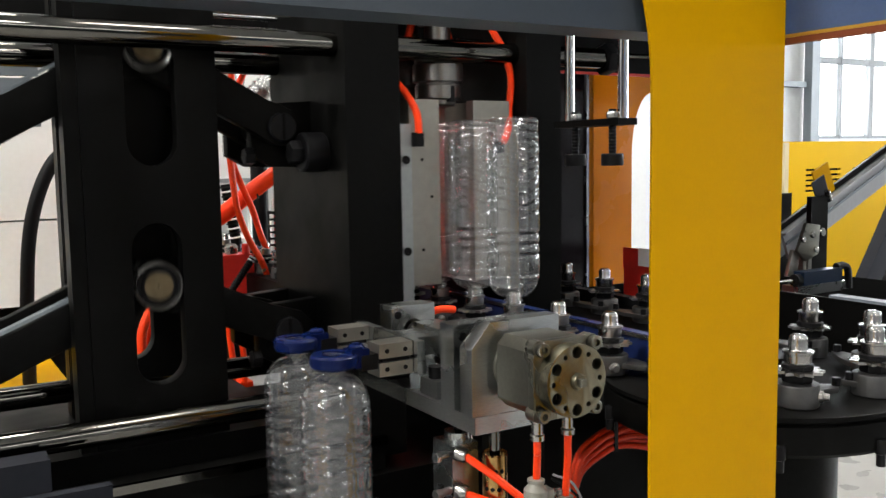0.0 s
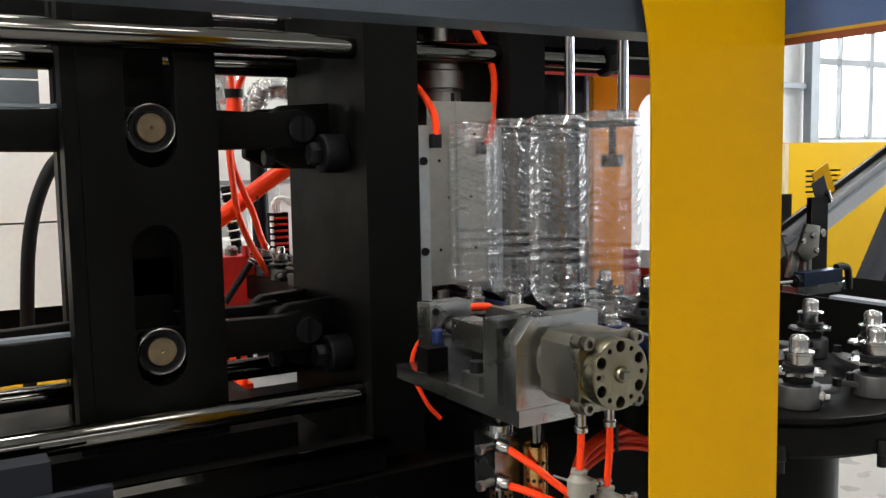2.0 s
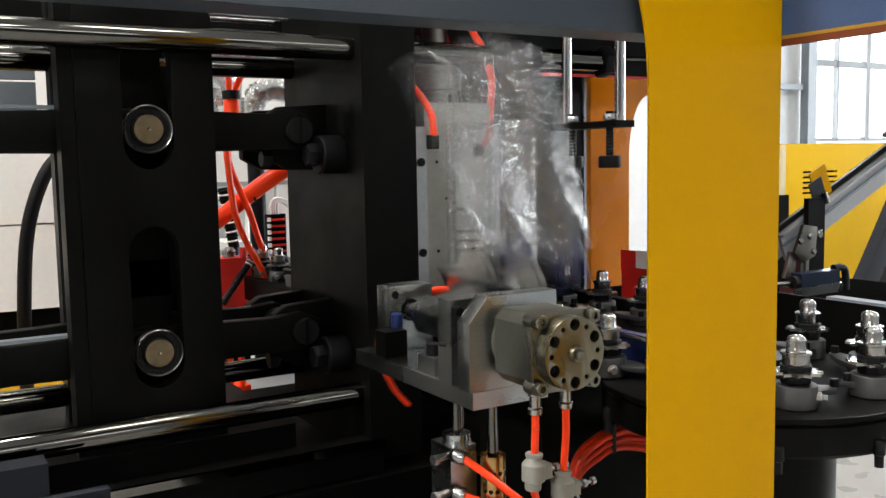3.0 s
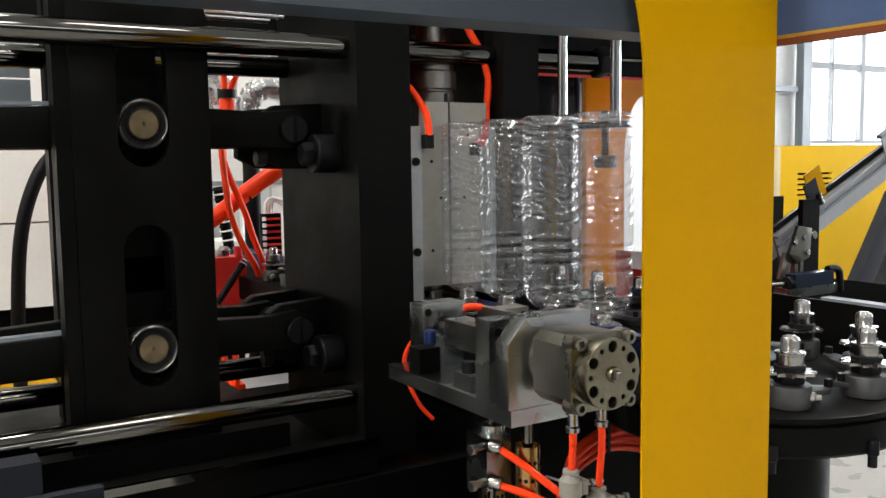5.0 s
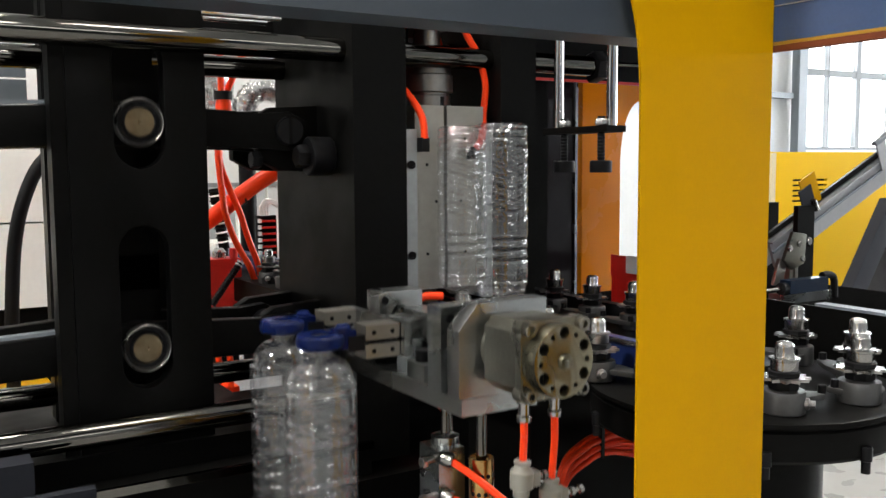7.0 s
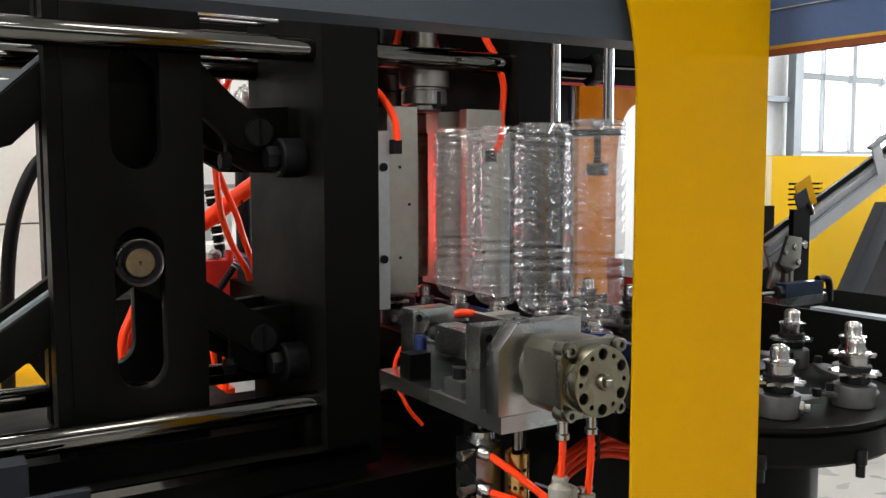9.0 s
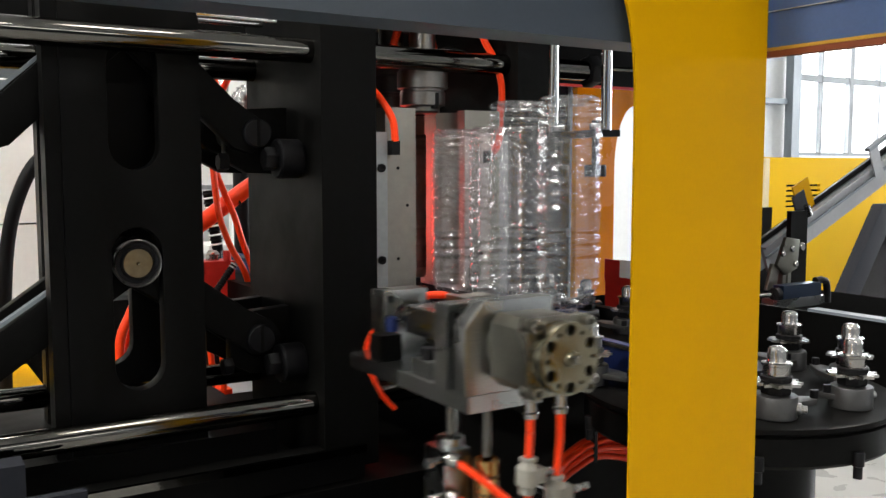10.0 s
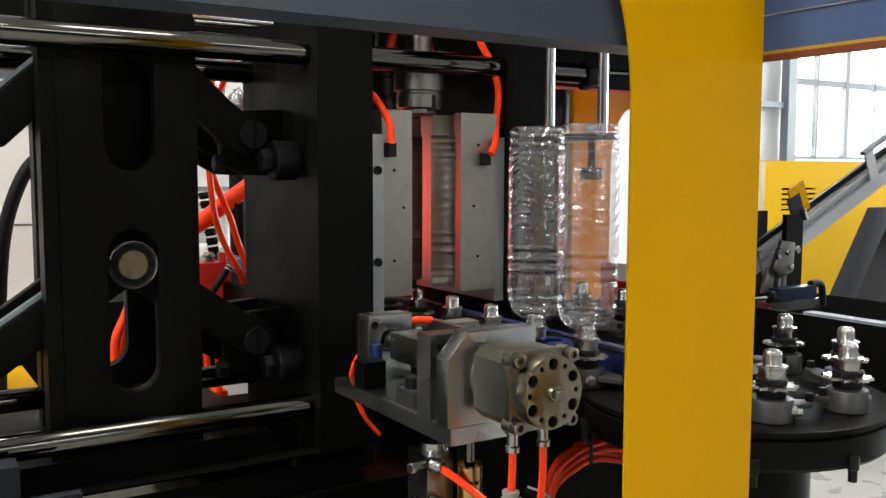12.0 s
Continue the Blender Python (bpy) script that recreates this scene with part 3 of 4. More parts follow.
part("block_hole", rod((0.671, 0.9652, 1.276), (0.671, 0.9635, 1.276), 0.006, 12), BLACKOX, car)
part("small_block", box(0.664, 0.690, 1.02, 1.065, 1.1825, 1.206), ALU, car, "", 0.0015)
part("buffer", rod((0.677, 1.045, 1.206), (0.677, 1.045, 1.222), 0.010, 14), RUBBER, car, "black rubber buffer")
part("shock_stop", box(0.664, 0.700, 1.160, 1.192, 1.1825, 1.220), BLACK, car, "black stop block", 0.003)
part("shock_stop", turned([(0.009, 0), (0.009, 0.02), (0.006, 0.022)], (0.70, 1.19, 1.220), (0, 0, 1), 14), NAVY, car, "blue rubber buffer")
sq = 0.045
part("actuator_body", slab([(AX - sq, AZ - sq + 0.012), (AX - sq + 0.012, AZ - sq), (AX + sq - 0.012, AZ - sq), (AX + sq, AZ - sq + 0.012), (AX + sq, AZ + sq - 0.012), (AX + sq - 0.012, AZ + sq), (AX - sq + 0.012, AZ + sq), (AX - sq, AZ + sq - 0.012)], [], "y", 0.838, 0.905), CAST, car, "cast aluminium actuator housing", 0.002)
part("actuator_neck", turned([(0.040, 0), (0.038, 0.010), (0.040, 0.015)], (AX, 0.905, AZ), (0, 1, 0), 36), CAST, car)
part("actuator_flange", slab([(AX - sq - 0.003, AZ - sq + 0.014), (AX - sq + 0.014, AZ - sq - 0.003), (AX + sq - 0.014, AZ - sq - 0.003), (AX + sq + 0.003, AZ - sq + 0.014), (AX + sq + 0.003, AZ + sq - 0.014), (AX + sq - 0.014, AZ + sq + 0.003), (AX - sq + 0.014, AZ + sq + 0.003), (AX - sq - 0.003, AZ + sq - 0.014)], [], "y", 0.826, 0.8375), CAST, car, "", 0.002)
holes = [ring_pts(AX + 0.034 * math.cos(math.radians(a)), AZ + 0.034 * math.sin(math.radians(a)), 0.0070 if i % 2 else 0.0030, 14) for i, a in enumerate(range(0, 360, 30))]
part("face_disc", slab(ring_pts(AX, AZ, 0.0435, 48), holes, "y", 0.806, 0.8255), BRASSY, car, "round drilled face flange", 0.0008)
part("disc_back", rod((AX, 0.8165, AZ), (AX, 0.825, AZ), 0.0425, 40), BLACKOX, car)
part("face_boss", turned([(0.0085, 0), (0.010, 0.003), (0.010, 0.006)], (AX, 0.800, AZ), (0, 1, 0), 26), BRASSY, car)
part("shaft_end", turned([(0.005, 0), (0.0065, 0.0015), (0.0065, 0.008)], (AX, 0.7935, AZ), (0, 1, 0), 4), CAST, car, "bright shaft end")
for dx in (-1, 1):
    for dz in (-1, 1):
        c = (AX + dx * (sq - 0.006), 0.8258, AZ + dz * (sq - 0.006))
        part("cap_screw", turned([(0.0078, 0), (0.0085, 0.001), (0.0085, 0.009), (0.0075, 0.010), (0.0042, 0.010), (0.0042, 0.005)], c, (0, -1, 0), 18), CAST, car, "bright socket screw")
        part("screw_lug", rod((c[0], 0.826, c[2]), (c[0], 0.842, c[2]), 0.0098, 18), CAST, car)
for x, n in ((0.698, 0), (0.744, 1)):
    part("hose_fitting", turned([(0.009, 0), (0.009, -0.008), (0.007, -0.009), (0.007, -0.022), (0.009, -0.024), (0.009, -0.030)][::-1], (x, 0.845, AZ - sq), (0, 0, 1), 14), STEEL, car, "nickel push-in fitting")
    drop = AZ - sq - 0.082 - 0.030 * n
    vx = x + 0.007 - 0.002 * n
    part("air_hose", hose([(x, 0.845, AZ - sq - 0.028), (x + 0.001, 0.846, AZ - sq - 0.045), (x + 0.004, 0.850, 0.4 * (AZ - sq) + 0.6 * drop), (vx, 0.856, drop)], 0.0047), ORANGE, car, "orange air hose")
    part("speed_valve", turned([(0.009, -0.046), (0.010, -0.044), (0.010, -0.036), (0.014, -0.034), (0.0145, -0.014), (0.011, -0.010), (0.008, -0.006), (0.0105, -0.005), (0.0105, -0.001), (0.0085, 0.0)], (vx, 0.857, drop), (0.05, 0, 1), 18), PALE, car, "pale flow control valve")
    part("valve_body", box(vx + 0.004, vx + 0.022, 0.850, 0.867, drop - 0.034, drop - 0.016), PALE, car, "", 0.004)
    part("valve_screw", turned([(0.0035, 0), (0.0035, 0.008), (0.006, 0.009), (0.006, 0.014), (0.003, 0.015), (0.003, 0.022), (0.0055, 0.023), (0.0055, 0.028)], (vx + 0.022, 0.858, drop - 0.025), (1, 0, 0.05), 12), STEEL, car)
    part("air_hose", hose([(vx, 0.858, drop - 0.044), (vx + 0.006, 0.87, drop - 0.08), (x - 0.02, 0.92, drop - 0.14), (x - 0.05, 0.96, drop - 0.20)], 0.0047), ORANGE, car)
for y in (0.962, 1.045):
    part("guide_rod", rod((0.716, y, 0.98), (0.716, y, 1.16), 0.0072, 16), CHROME, car, "bright guide rod")
part("piston_rod", rod((0.690, 1.01, 1.0), (0.690, 1.01, 1.16), 0.006, 14), CHROME, car)
loop_hose = part("air_hose", hose([(0.7096, 1.236, 1.2276), (0.700, 1.254, 1.208), (0.695, 1.264, 1.183), (0.696, 1.264, 1.156), (0.703, 1.258, 1.134), (0.716, 1.25, 1.105), (0.735, 1.245, 1.082)], 0.0036), ORANGE, car, "orange air hose")
part("air_hose", hose([(0.766, 1.215, 1.262), (0.785, 1.213, 1.266), (0.81, 1.21, 1.264)], 0.006), ORANGE, car, "orange air hose")

arm = part("gripper_arm", box(0.715, 0.812, 1.085, 1.150, 1.231, 1.257), ALU, car, "aluminium swing arm", 0.0015)
part("arm_shaft", rod((AX, 1.000, AZ), (AX, 1.194, AZ), 0.012, 20), STEEL, arm, "bright shaft")
part("arm_hub", box(AX - 0.02, AX + 0.02, 1.076, 1.160, AZ - 0.02, AZ + 0.02), ALU, arm, "", 0.002)
part("cross_plate", box(0.806, 0.818, 1.022, 1.215, 1.222, 1.266), ALU, arm, "aluminium cross plate", 0.0015)
for y in (1.050, 1.179):
    part("gripper_cylinder", box(0.819, 0.868, y - 0.017, y + 0.017, 1.222, 1.241), MOULD, arm, "small pale air gripper", 0.002)
    part("gripper_cylinder", box(0.819, 0.868, y - 0.017, y + 0.017, 1.2465, 1.265), MOULD, arm, "small pale air gripper", 0.002)
    part("gripper_core", box(0.822, 0.862, y - 0.014, y + 0.014, 1.2412, 1.2463), BLACKOX, arm, "black gap plate")
    for sx in (0.830, 0.857):
        for sz in (1.2315, 1.2557):
            part("gripper_screw", turned([(0.0032, 0), (0.0032, 0.001), (0.0015, 0.001)], (sx, y - 0.017, sz), (0, -1, 0), 10), BLACKOX, arm)
    part("finger", box(0.868, 0.892, y - 0.014, y + 0.014, 1.234, 1.254), BLACKOX, arm, "black finger", 0.002)
    ringb, _ = lathe([(0.0145, -0.009), (0.027, -0.009), (0.030, -0.006), (0.031, 0.0), (0.030, 0.006), (0.027, 0.009), (0.0145, 0.009), (0.0145, -0.009)], (0.925, y, 1.238), (0, 0, 1), 32)
    part("jaw", ringb, BLUE, arm, "blue nylon neck jaw")
    part("jaw_stem", box(0.880, 0.905, y - 0.013, y + 0.013, 1.226, 1.250), BLUE, arm, "blue nylon jaw stem", 0.005)
    part("jaw_knob", turned([(0.011, 0), (0.011, -0.005), (0.008, -0.008)][::-1], (0.893, y, 1.228), (0, 0, 1), 18), BLUE, arm, "blue nylon knob")

lift = thing("lift_unit", (0.70, 1.0, 0.9), "air lift cylinder with a perforated bronze guide bush", "lift unit")
part("cylinder_body", box(0.665, 0.705, 0.985, 1.035, 1.055, 1.128), ALU, lift, "aluminium cylinder", 0.003)
part("cylinder_head", turned([(0.019, 0), (0.019, 0.012), (0.012, 0.014)], (0.690, 1.01, 1.128), (0, 0, 1), 22), ALU, lift)
part("lift_base", box(0.62, 0.80, 0.93, 1.12, 0.86, 0.985), BLACK, lift, "", 0.004)
for y in (0.962, 1.045):
    b, r = lathe([(0.0085, 0.125), (0.0165, 0.125), (0.0165, 0.128), (0.0165, 0.03), (0.0165, 0.0)], (0.716, y, 0.99), (0, 0, 1), 28)
    part("guide_bush", b, BRONZE, lift, "perforated bronze bush")
    for k in range(5):
        for j in range(12):
            a = math.radians(30 * j + 15 * (k % 2))
            d = (math.cos(a), math.sin(a), 0)
            part("bush_hole", turned([(0.003, 0), (0.003, 0.0004), (0.001, 0.0004)], (0.716 + 0.0164 * d[0], y + 0.0164 * d[1], 1.0 + 0.024 * k), d, 8), BLACKOX, lift) if j in (6, 7, 8, 9, 10) else None
for z in (1.118, 1.068):
    part("elbow", rod((0.664, 0.99, z), (0.645, 0.985, z), 0.0055, 12, None, 0.001), STEEL, lift, "nickel elbow")
    part("elbow_nut", hexbolt((0.645, 0.985, z), (-1, -0.2, 0), 0.0075, 0.008), STEEL, lift)
    part("fitting", turned([(0.010, 0), (0.010, 0.012), (0.008, 0.016)], (0.672, 0.984, z), (0.5, -1, -0.1), 14), STEEL, lift)
part("air_hose", hose([(0.676, 0.974, 1.117), (0.700, 0.945, 1.095), (0.735, 0.915, 1.060), (0.775, 0.90, 1.03), (0.80, 0.90, 0.99)], 0.0052), ORANGE, lift, "orange air hose")
part("air_hose", hose([(0.676, 0.974, 1.066), (0.705, 0.940, 1.055), (0.740, 0.91, 1.035), (0.77, 0.90, 1.005), (0.79, 0.90, 0.97)], 0.0052), ORANGE, lift, "orange air hose")

slide = thing("slide_base", (0.72, 1.05, 0), "black base under the gripper carriage", "base")
part("slide_plate", box(0.50, 0.95, 0.90, 1.30, 0.80, 0.858), BLACK, slide, "", 0.004)
part("pedestal", box(0.60, 0.90, 0.95, 1.25, 0.0, 0.7995), BLACK, slide, "", 0.004)
for k in range(6):
    dy, dz = 0.008 * (k % 2), 0.0085 * k
    pts = [(0.945, 1.205 + dy, 0.858), (0.974, 1.205 + dy, 0.90 + 0.4 * dz), (0.998, 1.205 + dy, 0.95 + 0.7 * dz), (1.044, 1.205 + dy, 0.973 + 0.8 * dz),
           (1.073, 1.205 + dy, 0.981 + 0.75 * dz), (1.113, 1.205 + dy, 0.977 + dz), (1.166, 1.20 + dy, 0.96 + 1.3 * dz), (1.218, 1.20 + dy, 0.92 + 1.4 * dz), (1.27, 1.205 + dy, 0.80 + dz)]
    h = thing("air_hose", pts[0], "orange air hose gathered under the conveyor", "air hose", "loose air hoses")
    part("hose", hose(pts, 0.0058), ORANGE, h)
part("hose_clip", box(1.069, 1.076, 1.198, 1.226, 0.974, 1.030), RUBBER, None, "black cable tie round gathered hoses", category="clip")

# ---- bottle conveyor ----
ROWX, PITCH, FIRST, ZC = 0.925, 0.127, 1.050, 1.230
WX, WY, WR = 1.100, 0.920, 0.175
STEPA = math.radians(45)


def on_chain(s):
    """The place on the chain, s pitches past the slot farthest along the near run."""
    if s <= 0.2:
        return ROWX, FIRST - s * PITCH, 0.0
    if s <= 0.717:
        y0 = FIRST - 0.2 * PITCH
        return ROWX, y0 + (WY - y0) * (s - 0.2) / 0.517, 0.0
    a = (s - 0.717) * STEPA
    if a <= math.pi:
        return WX - WR * math.cos(a), WY - WR * math.sin(a), a
    over = (a - math.pi) / STEPA
    return WX + WR, WY + over * PITCH, math.pi


def holder(at):
    h = thing("bottle_holder", at, "turned steel neck mandrel on a black collar", "bottle holder", "holders on the chain")
    x, y, z = at
    part("mandrel", turned([(0.0172, -0.004), (0.0178, -0.002), (0.0178, 0.0085), (0.0200, 0.0095), (0.0200, 0.0125), (0.0135, 0.0135), (0.0126, 0.0150), (0.0126, 0.0270), (0.0118, 0.0300), (0.0096, 0.0330), (0.0060, 0.0345)], (x, y, z), (0, 0, 1), 24), STEEL, h, "bright turned mandrel")
    part("collar", turned([(0.019, -0.029), (0.0205, -0.027), (0.0205, -0.011), (0.0215, -0.010), (0.0215, -0.0055), (0.018, -0.0042)], (x, y, z), (0, 0, 1), 8), RUBBER, h, "black collar")
    star = []
    for i in range(24):
        r = 0.034 if i % 2 else 0.025
        star.append((x + r * math.cos(2 * math.pi * i / 24), y + r * math.sin(2 * math.pi * i / 24)))
    part("sprocket", slab(star, [], "z", z - 0.0165, z - 0.0125), STEEL, h, "small bright sprocket")
    part("seat", turned([(0.027, -0.0615), (0.0285, -0.060), (0.0285, -0.033), (0.0275, -0.031), (0.018, -0.0295)], (x, y, z), (0, 0, 1), 26), SEAT, h, "grey cast seat")
    lk = [(x - 0.005, y - 0.018), (x + 0.016, y - 0.062), (x + 0.034, y - 0.066), (x + 0.040, y - 0.02), (x + 0.034, y + 0.026), (x + 0.012, y + 0.026)]
    part("chain_link", slab(lk, [], "z", z - 0.050, z - 0.042), SEAT, h, "grey chain link", 0.001)
    for dx, dy in ((0.026, -0.062), (0.026, 0.018)):
        part("link_screw", turned([(0.006, 0), (0.006, 0.010), (0.005, 0.011)], (x + dx, y + dy, z - 0.042), (0, 0, 1), 12), BLACKOX, h)
    part("grease_nipple", turned([(0.008, 0), (0.008, 0.006), (0.005, 0.008), (0.005, 0.014)], (x - 0.012, y - 0.023, z - 0.047), (-0.4, -0.9, 0), 10), STEEL, h)
    return h


master = holder((ROWX, FIRST, ZC))
holders = [(master, 0.0)]
for k in list(range(-15, 0)) + list(range(1, 13)):
    if k == 0:
        continue
    x, y, a = on_chain(k)
    holders.append((copy_thing(master, Matrix.Translation((x, y, ZC)) @ Matrix.Rotation(a, 4, "Z")), float(k)))

wheel = thing("conveyor_wheel", (WX, WY, 1.13), "round black conveyor turntable", "turntable")
part("disc", turned([(0.10, -0.010), (0.225, -0.010), (0.230, -0.006), (0.230, 0.0), (0.226, 0.002), (0.10, 0.002)], (WX, WY, 1.166), (0, 0, 1), 72), BLACK, wheel, "black disc", 0.0)
part("under_disc", turned([(0.10, -0.055), (0.222, -0.055), (0.226, -0.050), (0.226, -0.014), (0.222, -0.0105)], (WX, WY, 1.166), (0, 0, 1), 72), BLACK, wheel)
part("hub", turned([(0.06, 0.002), (0.06, 0.015), (0.05, 0.02), (0.05, 0.035)], (WX, WY, 1.166), (0, 0, 1), 36), BLACKOX, wheel)
for a in range(0, 360, 36):
    c = (WX + 0.2265 * math.cos(math.radians(a + 12)), WY + 0.2265 * math.sin(math.radians(a + 12)), 1.110)
    part("rim_bolt", turned([(0.006, -0.016), (0.006, 0), (0.008, 0.001), (0.008, 0.018), (0.007, 0.020)], c, (0, 0, 1), 12), BLACKOX, wheel, "dark bolt")
part("drum", turned([(0.12, 0.0), (0.12, 1.110)], (WX, WY, 0.0), (0, 0, 1), 48), BLACK, wheel)

rails = thing("chain_guide", (1.1, 1.6, 1.15), "navy anodised guide rail beside the bottle chain", "guide rail")
part("inner_rail", box(0.992, 1.008, 0.955, 3.0, 1.1685, 1.222), NAVY, rails, "navy guide rail", 0.001)
part("rail_lip", box(0.988, 0.9915, 0.955, 3.0, 1.215, 1.221), ALU, rails, "thin bright lip")
part("bed_plate", box(0.88, 1.36, 1.16, 3.0, 1.10, 1.168), BLACK, rails, "", 0.003)
part("outer_rail", box(1.32, 1.345, 1.16, 3.0, 1.1685, 1.20), BLACKOX, rails, "", 0.002)
part("rail_foot", box(0.95, 1.30, 1.25, 1.45, 0.0, 1.099), BLACK, rails, "", 0.003)

# blow-stop unit: two chrome rods with a stop plate
st = thing("stop_unit", (1.12, 1.3, 1.5), "black stop plate on two chrome rods with knurled bolts", "stop unit")
part("stop_plate", box(1.095, 1.140, 1.222, 1.405, 1.556, 1.568), BLACK, st, "", 0.002)
for y in (1.388, 1.238):
    part("chrome_rod", rod((1.12, y, 1.5685), (1.12, y, 1.95), 0.0095, 20), RODS, st, "bright chrome rod")
for y in (1.352, 1.248):
    part("stud", turned([(0.0075, 0)] + [q for i in range(12) for q in ((0.0075, 0.006 * i + 0.004), (0.0062, 0.006 * i + 0.006))] + [(0.0075, 0.09)], (1.105, y, 1.495), (0, 0, 1), 14), BLACKOX, st)
    part("bolt_head", turned([(0.019, 0), (0.020, 0.002), (0.020, 0.020), (0.018, 0.022)], (1.105, y, 1.484), (0, 0, 1), 28), BLACKOX, st, "knurled black head")
    part("nut", hexbolt((1.105, y, 1.5685), (0, 0, 1), 0.012, 0.012), STEEL, st)
part("cross_head", box(1.06, 1.18, 1.18, 1.44, 1.90, 1.95), BLACK, st, "", 0.003)

# ---- bottles ----
def bottle(at):
    b = thing("plastic_bottle", at, "clear ribbed plastic bottle without a cap", "bottle", "blown bottles")
    n = 96
    for name, lo, hi in (("neck", 0.0, 0.026), ("shoulder", 0.026, 0.094), ("body", 0.094, 0.297), ("base", 0.297, 0.3412)):
        k = max(6, round((hi - lo) / 0.0010))
        prof = [(bottle_r(min(hi - 1e-5, lo + (hi - lo) * i / k) if name != "base" else lo + (hi - lo) * i / k), lo + (hi - lo) * i / k) for i in range(k + 1)]
        bm, rings = lathe(prof, at, (0, 0, 1), n, None, bottle_ribs)
        if name == "base":
            last = rings[-1]
            foot = [bm.verts.new(Vector(at) + Vector((0.022 * math.cos(2 * math.pi * i / n), 0.022 * math.sin(2 * math.pi * i / n), 0.327))) for i in range(n)]
            for i in range(n):
                bm.faces.new((last[i], last[(i + 1) % n], foot[(i + 1) % n], foot[i]))
            bm.faces.new(foot)
        part(name, bm, {"neck": PETNECK, "shoulder": PETHAZE}.get(name, PET), b, {"shoulder": "hazy thick-walled shoulder", "neck": "clear threaded neck", "base": "clear petal base"}.get(name, ""))
    return b


first_bottle = bottle((ROWX, FIRST, ZC))
# slot of each bottle at the start, counted along the chain; the first pair hangs in the gripper
bottles = [(first_bottle, None, 0)]
bottles.append((copy_thing(first_bottle, Matrix.Translation((ROWX, FIRST + PITCH, ZC))), None, 1))
for pair in range(1, 5):
    for k in (0, 1):
        s = -2.0 * pair - k
        x, y, a = on_chain(s)
        bottles.append((copy_thing(first_bottle, Matrix.Translation((x, y, ZC))), pair, k))

vr = thing("valve_row", (0.86, 1.0, 0.86), "row of small air valves with nickel fittings", "valve row")
part("manifold", box(0.80, 0.95, 0.985, 1.03, 0.859, 0.945), BLACKOX, vr, "", 0.003)
for k in range(4):
    x = 0.818 + 0.036 * k
    part("valve", box(x - 0.014, x + 0.014, 0.975, 0.9845, 0.87, 0.94), PALE, vr, "pale valve", 0.003)
    part("fitting", turned([(0.008, 0), (0.008, 0.012), (0.006, 0.014), (0.006, 0.03)], (x, 1.005, 0.945), (0, 0, 1), 12), STEEL, vr, "nickel fitting")
wr = thing("signal_wire", (0.80, 0.96, 0.95), "thin pale sensor wires beside the lift", "wire")
part("wire", hose([(0.76, 0.98, 1.06), (0.785, 0.965, 1.045), (0.80, 0.955, 1.0), (0.81, 0.95, 0.94)], 0.0018, 6), GREYP, wr)
part("wire", hose([(0.765, 0.99, 1.05), (0.79, 0.97, 1.03), (0.815, 0.96, 0.99), (0.82, 0.955, 0.94)], 0.0018, 6), RUBBER, wr)

# ---- behind the clamp ----
cab = thing("white_cabinet", (0.5, 3.3, 0), "white enamelled machine cabinet behind the clamp", "cabinet")
part("lower_door", box(-1.2, 0.62, 3.20, 3.8, 1.044, 1.318), WHITE, cab, "", 0.006)
part("upper_door", box(-1.2, 0.62, 3.20, 3.8, 1.324, 2.3), WHITE, cab, "", 0.006)
part("side_column", box(0.97, 1.8, 3.22, 3.8, 1.44, 2.4), WHITE, cab, "", 0.006)
part("shelf_front", box(0.98, 1.35, 3.20, 3.219, 1.425, 1.4399), GREYP, cab, "", 0.002)
part("rack_frame", box(1.10, 1.14, 3.205, 3.235, 0.6, 1.424), WHITE, cab, "", 0.003)
part("rack_frame", box(1.215, 1.26, 3.205, 3.235, 0.6, 1.424), WHITE, cab, "", 0.003)
part("tray", box(0.98, 1.2, 3.1, 3.3, 1.20, 1.23), WHITE, cab, "", 0.004)
part("plinth", box(-1.2, 1.8, 3.24, 3.8, 0.0, 1.0435), BLACK, cab, "", 0.004)
gate = thing("rear_wall_panel", (1.0, 4.2, 0), "pale partition behind the machine", "partition")
part("panel", box(-2.0, 2.6, 4.2, 4.24, 0.0, 2.6), PALEWALL, gate, "", 0.004)

duct = thing("foil_duct", (1.06, 2.9, 1.7), "crinkled aluminium foil ventilation duct", "duct")
centre = [(1.030, 2.9, 1.64), (1.025, 2.9, 1.70), (1.06, 2.9, 1.745), (1.12, 2.9, 1.75), (1.20, 2.9, 1.72), (1.30, 2.9, 1.66)]
P = [Vector(p) for p in centre]
bm = bmesh.new()
line = []
for i in range(len(P) - 1):
    for s in range(14):
        line.append(P[i].lerp(P[i + 1], s / 14))
for _ in range(10):
    line = [line[0]] + [(line[i - 1] + line[i] * 2 + line[i + 1]) / 4 for i in range(1, len(line) - 1)] + [line[-1]]
rings = []
for i, p in enumerate(line):
    d = (line[min(i + 1, len(line) - 1)] - line[max(i - 1, 0)]).normalized()
    u = Vector((0, 1, 0))
    w = d.cross(u)
    rings.append([bm.verts.new(p + (u * math.cos(k * math.pi / 9) + w * math.sin(k * math.pi / 9)) * (0.036 + (0.005 if i % 2 else -0.003) + random.uniform(-0.003, 0.003))) for k in range(18)])
for a, b in zip(rings, rings[1:]):
    for i in range(18):
        bm.faces.new((a[i], a[(i + 1) % 18], b[(i + 1) % 18], b[i]))
part("duct_skin", bm, FOIL, duct)
part("duct_pipe", rod((1.03, 2.9, 0.0), (1.03, 2.9, 1.6), 0.028, 16), BLACKOX, duct)
